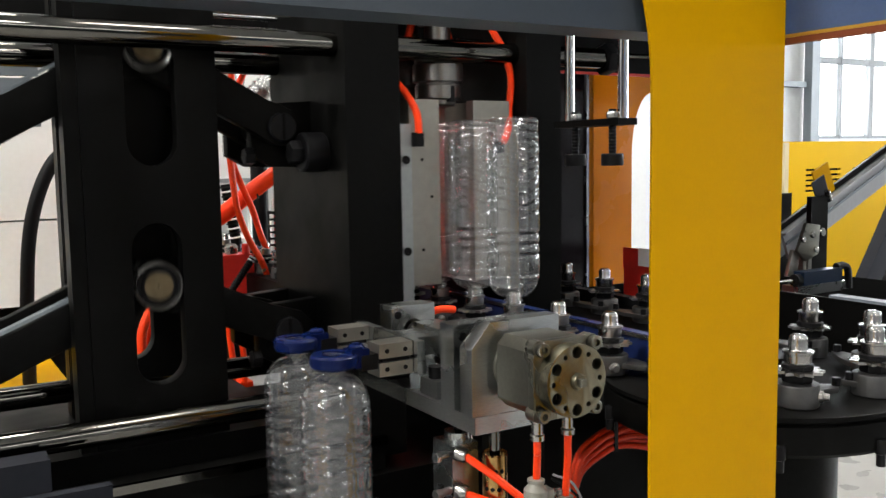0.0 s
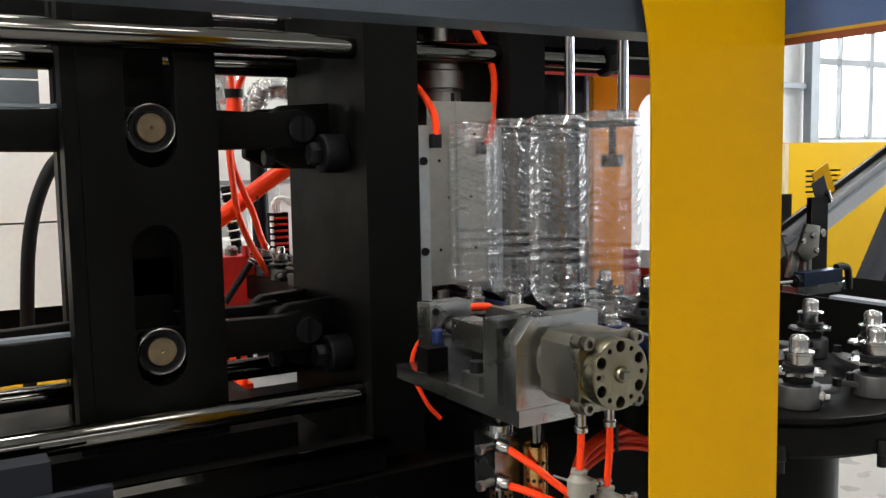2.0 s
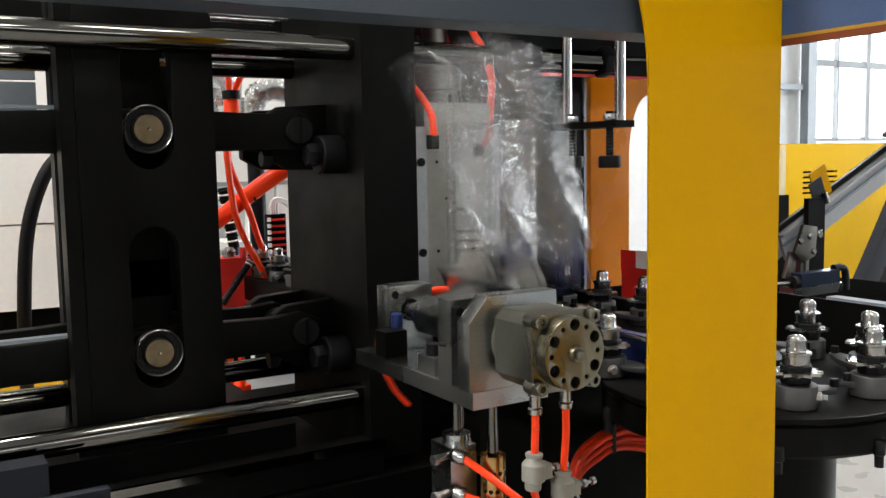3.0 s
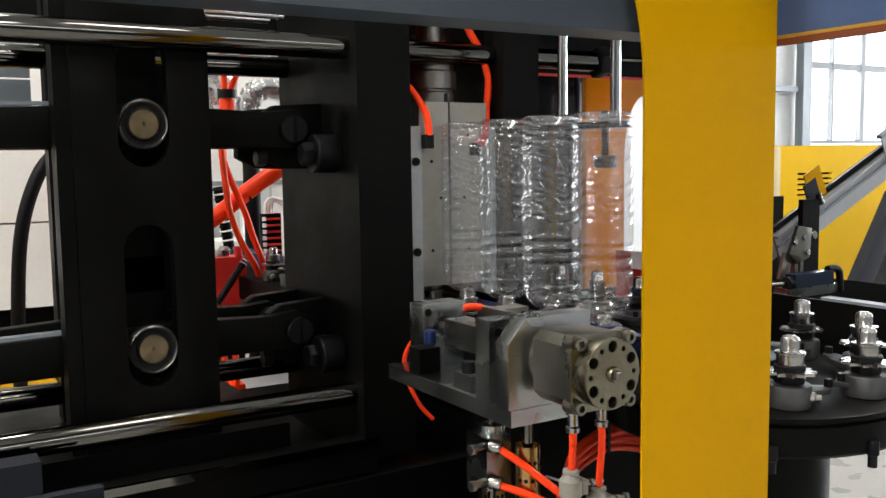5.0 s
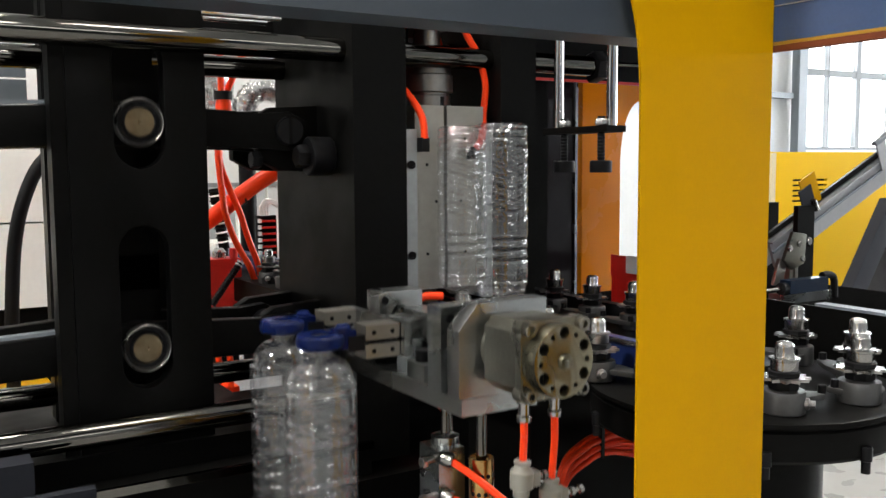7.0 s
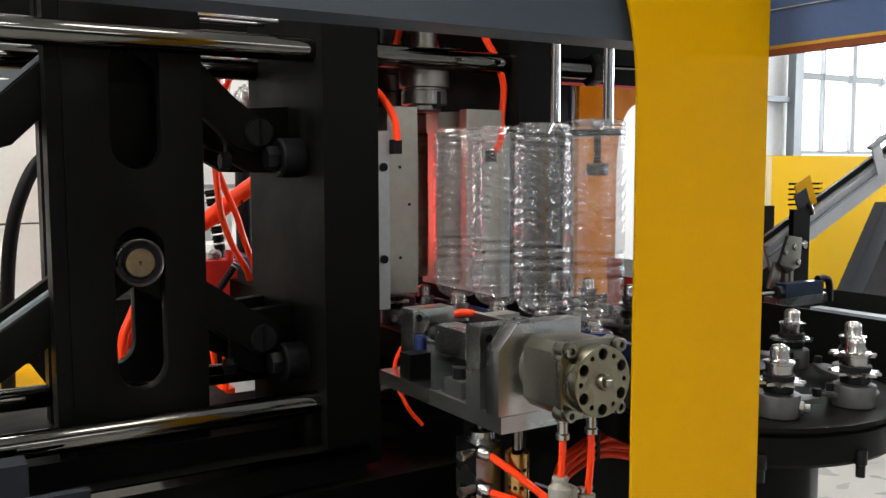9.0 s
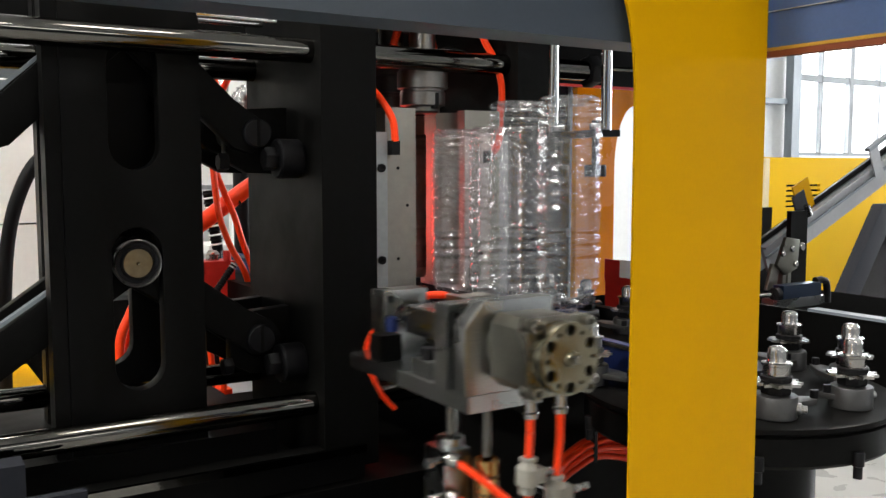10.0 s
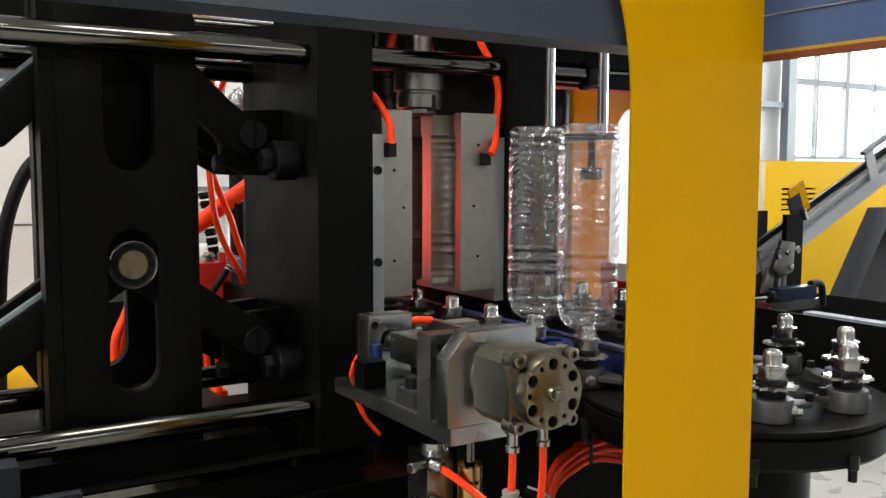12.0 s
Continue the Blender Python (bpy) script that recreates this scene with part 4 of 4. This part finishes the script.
part("duct_collar", turned([(0.03, 0), (0.03, 0.05)], (1.03, 2.9, 1.60), (0, 0, 1), 20), BLACKOX, duct)
scrap = thing("foil_sheet", (0.94, 2.95, 1.7), "crumpled silver foil insulation sheet", "insulation")
bm = bmesh.new()
n = 9
vs = [[bm.verts.new((0.90 + 0.11 * i / n, 2.95 + random.uniform(-0.012, 0.012), 1.62 + 0.17 * j / n)) for i in range(n + 1)] for j in range(n + 1)]
for j in range(n):
    for i in range(n):
        bm.faces.new((vs[j][i], vs[j][i + 1], vs[j + 1][i + 1], vs[j + 1][i]))
bmesh.ops.solidify(bm, geom=bm.faces[:], thickness=0.003)
part("foil", bm, FOIL, scrap)

for pts, r in (([(0.70, 2.6, 1.285), (0.804, 2.6, 1.344), (0.8825, 2.6, 1.4006), (0.954, 2.6, 1.449), (1.027, 2.6, 1.493), (1.083, 2.6, 1.535)], 0.025),
               ([(0.834, 2.55, 1.83), (0.834, 2.55, 1.775), (0.836, 2.55, 1.704), (0.836, 2.55, 1.656), (0.826, 2.55, 1.60), (0.8206, 2.55, 1.539), (0.8236, 2.55, 1.488), (0.8295, 2.55, 1.423), (0.839, 2.55, 1.358), (0.869, 2.55, 1.274), (0.9095, 2.55, 1.197), (0.93, 2.55, 1.12)], 0.0095),
               ([(0.91, 2.57, 1.83), (0.888, 2.57, 1.777), (0.855, 2.57, 1.704), (0.848, 2.57, 1.65), (0.836, 2.57, 1.59), (0.832, 2.57, 1.512), (0.8597, 2.57, 1.430), (0.888, 2.57, 1.363), (0.911, 2.57, 1.287), (0.938, 2.57, 1.21), (0.955, 2.57, 1.13)], 0.0095),
               ([(0.55, 2.3, 1.20), (0.523, 2.3, 1.138), (0.500, 2.3, 1.085), (0.497, 2.3, 1.026), (0.505, 2.3, 0.96)], 0.012),
               ([(0.55, 2.32, 1.21), (0.537, 2.32, 1.137), (0.528, 2.32, 1.087), (0.516, 2.32, 1.031), (0.52, 2.32, 0.96)], 0.010),
               ([(0.70, 2.25, 1.10), (0.708, 2.25, 1.03), (0.712, 2.25, 0.98), (0.71, 2.25, 0.93)], 0.008),
               ([(0.735, 2.25, 1.10), (0.738, 2.25, 1.03), (0.742, 2.25, 0.98), (0.74, 2.25, 0.93)], 0.008),
               ([(0.80, 2.40, 1.06), (0.84, 2.40, 1.105), (0.90, 2.40, 1.125), (0.97, 2.40, 1.12)], 0.008)):
    h = thing("air_hose", pts[0], "bright orange air hose hanging behind the clamp", "air hose", "loose air hoses")
    part("hose", hose(pts, r, 12), ORANGE, h)
part("hose_clip", turned([(0.026, -0.012), (0.026, 0.012)], (0.841, 2.553, 1.70), (0, 0, 1), 16), RUBBER, None, "black clip round orange hoses", category="clip")
tie = part("hose_clip", turned([(0.0225, -0.003), (0.0225, 0.003)], (0.905, 2.6, 1.408), (0.8, 0, 0.55), 16), RUBBER, None, "black cable tie round the thick hose", category="clip")
sleeve = thing("hose_sleeve", (0.841, 2.553, 1.66), "orange sleeve gathering two hoses", "sleeve")
part("sleeve", turned([(0.026, -0.05), (0.022, 0.03), (0.016, 0.045)], (0.841, 2.553, 1.65), (0, 0, 1), 16), ORANGE, sleeve)

term = thing("terminal_block", (1.02, 2.7, 1.19), "dark terminal strip with red rungs and white wires", "terminal block")
part("terminal_body", box(0.992, 1.052, 2.705, 2.73, 1.17, 1.345), BLACK, term, "", 0.002)
part("stand", box(1.0, 1.045, 2.731, 2.75, 0.0, 1.34), BLACK, term)
for i in range(8):
    part("rung", box(0.998, 1.046, 2.692, 2.7045, 1.185 + i * 0.020, 1.191 + i * 0.020), REDP, term, "red rung", 0.001)
    part("clip", box(0.990, 0.998, 2.690, 2.7045, 1.183 + i * 0.020, 1.195 + i * 0.020), WHITE, term, "white clip", 0.001)
for i in range(4):
    part("wire", hose([(1.0 + i * 0.008, 2.70, 1.345), (1.0 + i * 0.008, 2.70, 1.375), (1.02 + i * 0.006, 2.70, 1.395 - i * 0.004), (1.06, 2.70, 1.385 - i * 0.006)], 0.004, 8), WHITE, term, "white wire")
coil = thing("ribbed_sleeve", (0.90, 2.8, 1.25), "black and white ribbed cable sleeve", "cable sleeve")
for i in range(12):
    b, _ = lathe([(0.018, 0), (0.022, 0.003), (0.018, 0.006)], (0.885 + i * 0.0022, 2.80, 1.425 - i * 0.0145), (0.15, 0, -1), 16)
    part("rib", b, WHITE if i % 2 else BLACK, coil)
part("lead", rod((0.913, 2.8, 0.0), (0.913, 2.8, 1.25), 0.012, 12), RUBBER, coil)
part("core", rod((0.885, 2.8, 1.43), (0.913, 2.8, 1.24), 0.017, 14), BLACK, coil)
pump = thing("red_valve_block", (0.86, 2.65, 1.1), "red painted valve block with fittings", "valve block")
part("block", box(0.80, 0.905, 2.62, 2.70, 1.05, 1.225), REDP, pump, "", 0.008)
part("stand", box(0.82, 0.89, 2.63, 2.69, 0.0, 1.0499), BLACK, pump)
part("valve_cap", turned([(0.02, 0), (0.02, 0.02), (0.012, 0.03)], (0.85, 2.66, 1.225), (0, 0, 1), 18), STEEL, pump)
part("valve_cap", turned([(0.012, 0), (0.012, 0.03)], (0.885, 2.63, 1.225), (0, 0, 1), 14), REDP, pump)
bh = thing("corrugated_hose", (0.82, 2.5, 1.17), "black corrugated hose with a steel clamp", "hose")
for i in range(16):
    s = i / 15
    part("corrugation", rod((0.862 - 0.085 * s, 2.5, 1.228 - 0.115 * s), (0.8595 - 0.085 * s, 2.5, 1.2245 - 0.115 * s), 0.011, 12), GREYP if i < 2 else BLACKOX, bh)
part("core", rod((0.862, 2.5, 1.228), (0.775, 2.5, 1.11), 0.009, 12), RUBBER, bh)
lump = thing("black_valve", (0.95, 2.45, 1.12), "black rubber-capped valve body on its pipe", "valve")
part("body", turned([(0.02, 0), (0.035, 0.01), (0.04, 0.04), (0.038, 0.10), (0.03, 0.13), (0.01, 0.135)], (0.90, 2.45, 1.17), (1, 0, 0.1), 22), RUBBER, lump)
bl = thing("black_cable", (0.27, 2.6, 1.1), "thick black cable in front of the white cabinet", "cable")
part("cable", hose([(0.268, 2.6, 0.915), (0.270, 2.6, 1.0), (0.274, 2.6, 1.139), (0.288, 2.6, 1.303), (0.316, 2.6, 1.42), (0.362, 2.6, 1.512), (0.43, 2.6, 1.56)], 0.018, 12), RUBBER, bl)
ym = thing("yellow_base_cover", (0.2, 2.3, 0), "yellow sheet base cover behind the tie bars", "base cover")
part("cover_sheet", box(-0.4, 0.36, 2.35, 2.9, 0.30, 0.922), YELLOW, ym, "", 0.004)
part("cover_slot", box(0.20, 0.235, 2.345, 2.3495, 0.78, 0.92), BLACK, ym)
fit = thing("pipe_fitting", (0.31, 2.25, 0.9), "pale plastic pipe fittings", "fitting")
part("elbow", rod((0.275, 2.25, 0.875), (0.315, 2.25, 0.89), 0.012, 12, None, 0.003), WHITE, fit)
part("elbow", rod((0.325, 2.25, 0.87), (0.328, 2.25, 0.915), 0.010, 12, None, 0.003), WHITE, fit)
cb = thing("black_cable", (0.1, 2.2, 0.95), "thin black cable sagging behind the tie bars", "cable")
part("cable", hose([(-0.30, 2.2, 0.012), (-0.26, 2.2, 0.35), (-0.16, 2.2, 0.80), (0.0, 2.2, 0.905), (0.15, 2.2, 0.925), (0.25, 2.2, 0.955), (0.36, 2.2, 1.0)], 0.009, 10), RUBBER, cb)
lowred = thing("lower_valve", (0.75, 2.3, 0.87), "small orange valve body in the machine base", "valve")
part("body", box(0.70, 0.77, 2.27, 2.33, 0.88, 0.925), ORANGE, lowred, "", 0.004)
part("nut", hexbolt((0.735, 2.268, 0.905), (0, -1, 0), 0.012, 0.01), BRASS, lowred)
part("base", box(0.62, 1.1, 2.25, 2.6, 0.0, 0.879), GREYP, lowred, "grey base plate", 0.004)

# dark guard beside the rear post
guard = thing("dark_guard_panel", (1.6, 2.2, 0), "smoked acrylic guard in a black frame", "guard")
part("acrylic", box(1.42, 1.838, 2.205, 2.211, 0.9, 1.92), SMOKED, guard, "smoked acrylic sheet")
part("guard_frame", box(1.42, 1.838, 2.212, 2.24, 0.0, 2.0), BLACK, guard, "", 0.003)
part("guard_edge", box(1.8385, 1.848, 2.195, 2.215, 0.95, 1.79), ALU, guard, "thin bright edge strip", 0.001)
part("yellow_label", box(1.296, 1.31, 1.93, 1.935, 1.50, 1.66), YELLOW, None, "narrow yellow warning strip", category="label")
hd = thing("top_header", (1.7, 1.9, 1.75), "dark header sheet over the bottle run", "header")
part("header_sheet", box(1.20, 2.3, 1.95, 1.97, 1.73, 2.1), BLACK, hd, "", 0.003)
part("header_sheet", box(1.0, 2.3, 1.30, 1.95, 1.96, 1.98), BLACK, hd, "", 0.003)
part("header_rod", rod((1.25, 1.90, 1.765), (1.95, 1.90, 1.775), 0.006, 12), CHROME, hd, "thin bright rod")
part("header_edge", box(1.20, 2.3, 1.941, 1.9495, 1.722, 1.729), REDP, hd, "red edge")
rb = thing("red_bracket", (1.5, 1.6, 1.2), "red sheet bracket with a white sticker", "bracket")
part("bracket_sheet", box(1.50, 1.503, 1.45, 1.655, 1.228, 1.280), REDP, rb, "", 0.0008)
part("bracket_foot", box(1.503, 1.55, 1.45, 1.655, 1.10, 1.232), REDP, rb, "", 0.0008)
part("sticker", box(1.4975, 1.4995, 1.48, 1.60, 1.240, 1.282), WHITE, rb, "white sticker")
part("sticker_mark", box(1.4965, 1.4972, 1.52, 1.55, 1.243, 1.256), BLACK, rb)

# ---- preform feeder and neighbouring machine ----
yc = thing("yellow_cabinet", (5.0, 3.6, 0), "bright yellow control cabinet with louvre slots", "cabinet")
slits = []
for c in range(3):
    for i in range(5):
        x, z = 4.597 + c * 0.22, 1.396 - i * 0.031
        slits.append([(x, z - 0.008), (x + 0.10, z - 0.008), (x + 0.10, z + 0.004), (x, z + 0.004)])
part("front_panel", slab([(4.443, 0.05), (5.9, 0.05), (5.9, 1.556), (4.443, 1.556)], slits, "y", 3.50, 3.52), LEMON, yc)
part("cabinet_box", box(4.46, 5.9, 3.55, 4.3, 0.05, 1.55), BLACK, yc)
part("edge_trim", box(4.405, 4.4425, 3.50, 4.3, 0.05, 1.556), CREAM, yc, "pale edge trim", 0.004)
part("top_panel", box(4.405, 5.9, 3.50, 4.3, 1.557, 1.562), LEMON, yc, "", 0.002)
part("plinth", box(4.40, 5.9, 3.52, 4.3, 0.0, 0.0499), BLACK, yc)
dg = thing("slanted_frame", (4.5, 3.0, 0), "dark grey slanted frame leg with a tinted guard", "frame")
part("leg", slab([(3.83, 0.0), (3.98, 0.0), (4.86, 1.30), (4.71, 1.30)], [], "y", 2.95, 3.02), DARKLEG, dg, "", 0.004)
part("guard", slab([(3.99, 0.0), (5.6, 0.0), (5.6, 1.30), (4.87, 1.30)], [], "y", 2.98, 2.99), SMOKED, dg)

fd = thing("preform_feeder", (2.0, 1.5, 1.2), "grey sheet metal inclined preform feed chute", "feeder")
u = Vector((0.910, 0, 0.4145))
w = Vector((-0.4145, 0, 0.910))
base = Vector((1.90, 1.5, 1.268))


def along(a, b, y0, y1, lo, hi):
    bm = bmesh.new()
    pts = []
    for y in (y0, y1):
        for s, h in ((a, lo), (b, lo), (b, hi), (a, hi)):
            q = base + u * s + w * h
            pts.append(bm.verts.new((q.x, y, q.z)))
    for q in ((0, 1, 2, 3), (7, 6, 5, 4), (0, 4, 5, 1), (1, 5, 6, 2), (2, 6, 7, 3), (3, 7, 4, 0)):
        bm.faces.new([pts[i] for i in q])
    return bm


part("chute_side", along(0.0, 1.6, 1.50, 1.508, -0.036, 0.030), GREYP, fd, "", 0.001)
part("chute_rib", along(0.0, 1.6, 1.494, 1.4995, 0.004, 0.010), STEELGREY, fd, "", 0.001)
part("chute_lip", along(0.0, 1.6, 1.490, 1.508, 0.0305, 0.036), GREYP, fd, "", 0.001)
part("chute_back", along(0.0, 1.6, 1.528, 1.536, -0.036, 0.040), GREYP, fd, "", 0.001)
part("guide_rail", along(-0.06, 1.6, 1.513, 1.522, 0.036, 0.050), BLACKOX, fd, "", 0.001)
part("clamp", along(0.475, 0.515, 1.485, 1.489, 0.01, 0.085), GREYP, fd, "grey clamp", 0.002)
part("clamp", along(0.475, 0.60, 1.485, 1.500, 0.0855, 0.096), STEELGREY, fd, "", 0.002)
part("sensor_bracket", along(0.135, 0.185, 1.486, 1.4895, 0.037, 0.110), DARKLEG, fd, "", 0.002)
part("sensor_flag", along(0.175, 0.24, 1.51, 1.514, 0.040, 0.120), YELLOW, fd, "small yellow flag", 0.001)
part("sensor", turned([(0.008, 0), (0.008, 0.03)], base + u * 0.165 + w * 0.045 + Vector((0, -0.026, 0)), w, 14), STEEL, fd)
part("upright", box(1.955, 2.020, 1.470, 1.484, 1.150, 1.391), BLACK, fd, "black upright", 0.002)
part("upright", box(2.010, 2.072, 1.62, 1.634, 1.150, 1.393), BLACK, fd, "black upright", 0.002)
part("upright_bolt", turned([(0.012, 0), (0.012, 0.005), (0.009, 0.008)], (1.995, 1.470, 1.300), (0, -1, 0), 16), STEEL, fd)
part("gate_plate", slab([(1.868, 1.262), (1.90, 1.235), (1.945, 1.250), (1.952, 1.322), (1.900, 1.330)], [], "y", 1.440, 1.450), CAST, fd, "steel gate plate", 0.002)
part("gate_plate", slab([(1.85, 1.20), (1.885, 1.195), (1.90, 1.26), (1.87, 1.265)], [], "y", 1.455, 1.465), MOULD, fd, "", 0.002)
part("gate_finger", box(1.905, 1.917, 1.452, 1.47, 1.185, 1.248), MOULD, fd, "", 0.001)
part("gate_finger", box(1.925, 1.937, 1.452, 1.47, 1.180, 1.246), MOULD, fd, "", 0.001)
for x, z in ((1.885, 1.29), (1.92, 1.30), (1.935, 1.262)):
    part("gate_screw", turned([(0.008, 0), (0.008, 0.004), (0.006, 0.006)], (x, 1.440, z), (0, -1, 0), 14), STEEL, fd)
part("feeder_leg", box(1.92, 2.05, 1.537, 1.60, 0.0, 1.149), BLACK, fd, "", 0.004)
part("feeder_leg", box(3.10, 3.20, 1.537, 1.60, 0.0, 1.78), BLACK, fd, "", 0.004)
bc = thing("blue_air_cylinder", (1.9, 1.4, 1.18), "small blue air cylinder with a black hose", "air cylinder")
part("barrel", box(1.822, 1.965, 1.385, 1.415, 1.188, 1.220), TEAL, bc, "navy barrel", 0.006)
part("end_cap", rod((1.805, 1.40, 1.200), (1.822, 1.40, 1.200), 0.015, 16), RUBBER, bc)
part("piston", rod((1.70, 1.40, 1.200), (1.806, 1.40, 1.200), 0.005, 10), STEEL, bc)
part("hose", hose([(1.96, 1.40, 1.222), (1.99, 1.40, 1.222), (2.008, 1.40, 1.205), (2.012, 1.40, 1.12)], 0.009, 10), RUBBER, bc, "black hose")
part("foot", box(1.80, 1.98, 1.385, 1.43, 1.165, 1.1875), ALU, bc, "", 0.002)
bt = thing("feeder_table", (1.7, 1.3, 0), "black feeder table with a bright steel edge", "table")
part("table_top", box(1.46, 2.2, 0.70, 1.80, 1.10, 1.1645), MATT, bt, "", 0.003)
part("side_wall", box(1.452, 1.46, 0.55, 1.18, 1.10, 1.2355), BLACK, bt, "", 0.001)
part("edge_strip", box(1.452, 1.480, 0.55, 1.05, 1.236, 1.241), STEELGREY, bt, "bright steel strip", 0.001)
part("leg", box(1.50, 1.62, 1.3, 1.6, 0.0, 1.099), BLACK, bt, "", 0.003)

# ---- what moves ----
OPENS = ((-0.35, 0.2), (3.3, 3.85), (6.92, 7.5))
CLOSES = ((0.85, 1.4), (4.5, 5.05))
INDEX = (0.35, 4.02, 7.62, 11.20)
RIGHT = ((1.24, 1.40), (4.82, 5.0), (8.42, 8.60))
UP = ((2.05, 2.35), (5.68, 5.92), (9.34, 9.62))
LEFT = ((2.53, 2.70), (6.13, 6.30), (9.82, 10.1))
FLIP = ((2.945, 3.20), (6.56, 6.81), (10.19, 10.47))
DOWN = ((3.38, 3.60), (6.93, 7.21), (10.68, 10.90))
DROP = (0.03, 3.62, 7.26, 10.90)
BACK = ((0.33, 0.60), (3.98, 4.24), (7.58, 7.84), (11.24, 11.50))


def closed(t):
    c = 0.0
    for a, b in CLOSES:
        c += ease(t, a, b)
    for a, b in OPENS[1:]:
        c -= ease(t, a, b)
    return c + 1 - ease(t, *OPENS[0])


def side(t):
    return sum(ease(t, *r) for r in RIGHT) - sum(ease(t, *r) for r in LEFT)


def lifted(t):
    return sum(ease(t, *r) for r in UP) - sum(ease(t, *r) for r in DOWN)


def swing(t):
    """Degrees of the arm, 0 towards the chain, 180 over the chute."""
    return 180 * (1 - sum(ease(t, *r) for r in BACK) + sum(ease(t, *r) for r in FLIP))


def stepped(t):
    return 2 * sum(ease(t, a, a + 0.45) for a in INDEX)


def times(spans, extra=()):
    ts = {0.0, 12.0, *extra}
    for a, b in spans:
        n = 6
        for i in range(n + 1):
            t = a + (b - a) * i / n
            if 0 <= t <= 12:
                ts.add(round(t * FPS) / FPS)
    return sorted(ts)


def axis_at(t):
    return AX + SHIFT * (1 - side(t)), AZ + LIFT * lifted(t)


def held_bottle(t, y):
    """A bottle in the jaws: its mouth and the turn about the arm's axis."""
    ax, az = axis_at(t)
    m = Matrix.Translation((ax, y, az)) @ Matrix.Rotation(radians(-swing(t)), 4, "Y")
    return m @ Matrix.Translation((ROWX - AX, 0, ZC - AZ))


def motions():
    ts = times(OPENS + CLOSES)
    at = HOME[pl]
    walk(pl, [(t, pose(at.x - 0.054 * (1 - closed(t)), at.y, at.z)) for t in ts])
    at = HOME[pr]
    walk(pr, [(t, pose(at.x + 0.056 * (1 - closed(t)), at.y, at.z)) for t in ts])
    at = HOME[bp]
    walk(bp, [(t, pose(at.x, at.y, at.z + 0.015 * (1 - closed(t)))) for t in ts])
    for head, z in crossheads:
        at = HOME[head]
        walk(head, [(t, pose(at.x, at.y, at.z + TRAVELS[z] * (1 - closed(t)))) for t in ts])
    for a, z, s in arms:
        home = HOME[a]
        rows = []
        for t in ts:
            rise = TRAVELS[z] * (1 - closed(t))
            turn = math.degrees(math.asin(rise / ARM)) * s
            rows.append((t, pose(home.x, home.y, home.z + rise, 0, turn, 0)))
        walk(a, rows)
    ts = times(RIGHT + LEFT + UP + DOWN)
    at = HOME[car]
    walk(car, [(t, pose(axis_at(t)[0], at.y, axis_at(t)[1])) for t in ts])
    at = HOME[lift]
    walk(lift, [(t, pose(at.x + SHIFT * (1 - side(t)), at.y, at.z)) for t in times(RIGHT + LEFT)])
    walk(arm, [(t, pose(0, 0, 0, 0, -swing(t), 0)) for t in times(FLIP + BACK)])
    walk(loop_hose, [(t, pose(0.075 * swing(t) / 180, -0.03 * swing(t) / 180, 0)) for t in times(FLIP + BACK)])
    ts = times([(a, a + 0.45) for a in INDEX])
    for h, s in holders:
        rows = []
        for t in ts:
            x, y, a = on_chain(s + stepped(t))
            rows.append((t, Matrix.Translation((x, y, ZC)) @ Matrix.Rotation(a, 4, "Z")))
        walk(h, rows)
    for n, (b, pair, k) in enumerate(bottles):
        rows = []
        y = FIRST + k * PITCH
        if pair is None:
            grabbed, drop = -1.0, DROP[0]
        elif pair <= 3:
            grabbed, drop = UP[pair - 1][0], DROP[pair]
        else:
            grabbed, drop = 99.0, 99.0
        s0 = 0 if pair is None else -2.0 * pair - k
        for t in times([(a, a + 0.45) for a in INDEX] + list(UP + LEFT + FLIP + DOWN), [min(12, max(0, drop))] if drop < 12 else []):
            if t > drop:
                continue
            if t < grabbed:
                x, yy, a = on_chain(s0 + stepped(t))
                rows.append((t, pose(x, yy, ZC)))
            else:
                rows.append((t, held_bottle(t, y)))
        if drop < 12:
            d = round(drop * FPS) / FPS
            start = held_bottle(d, y)
            x, z = start.translation.x, start.translation.z
            lie = 0.06 + 0.1 * (n % 2)
            for dt, dx, dz, tilt in ((0.10, 0.0, -0.045, 0), (0.20, 0.015, -0.10, 8), (0.30, 0.03, -0.155, 18), (0.40, 0.03, -0.22, 26), (0.50, 0.02, -0.36, 34), (0.62, 0.0, -0.60, 45), (0.78, -0.05, -0.90, 62)):
                if d + dt < 12:
                    rows.append((d + dt, pose(x + dx, y - 0.15 * dt, z + dz, 0, -180 + tilt, 0)))
            if d + 0.95 < 12:
                rest = pose(x - 0.25 - 0.22 * (pair or 0), y - 0.30, 0.05, 0, -90, 0)
                rows += [(d + 0.95, rest), (12.0, rest)]
        rows = sorted({round(t * FPS): (t, m) for t, m in rows}.values(), key=lambda r: r[0])
        walk(b, rows)


motions()
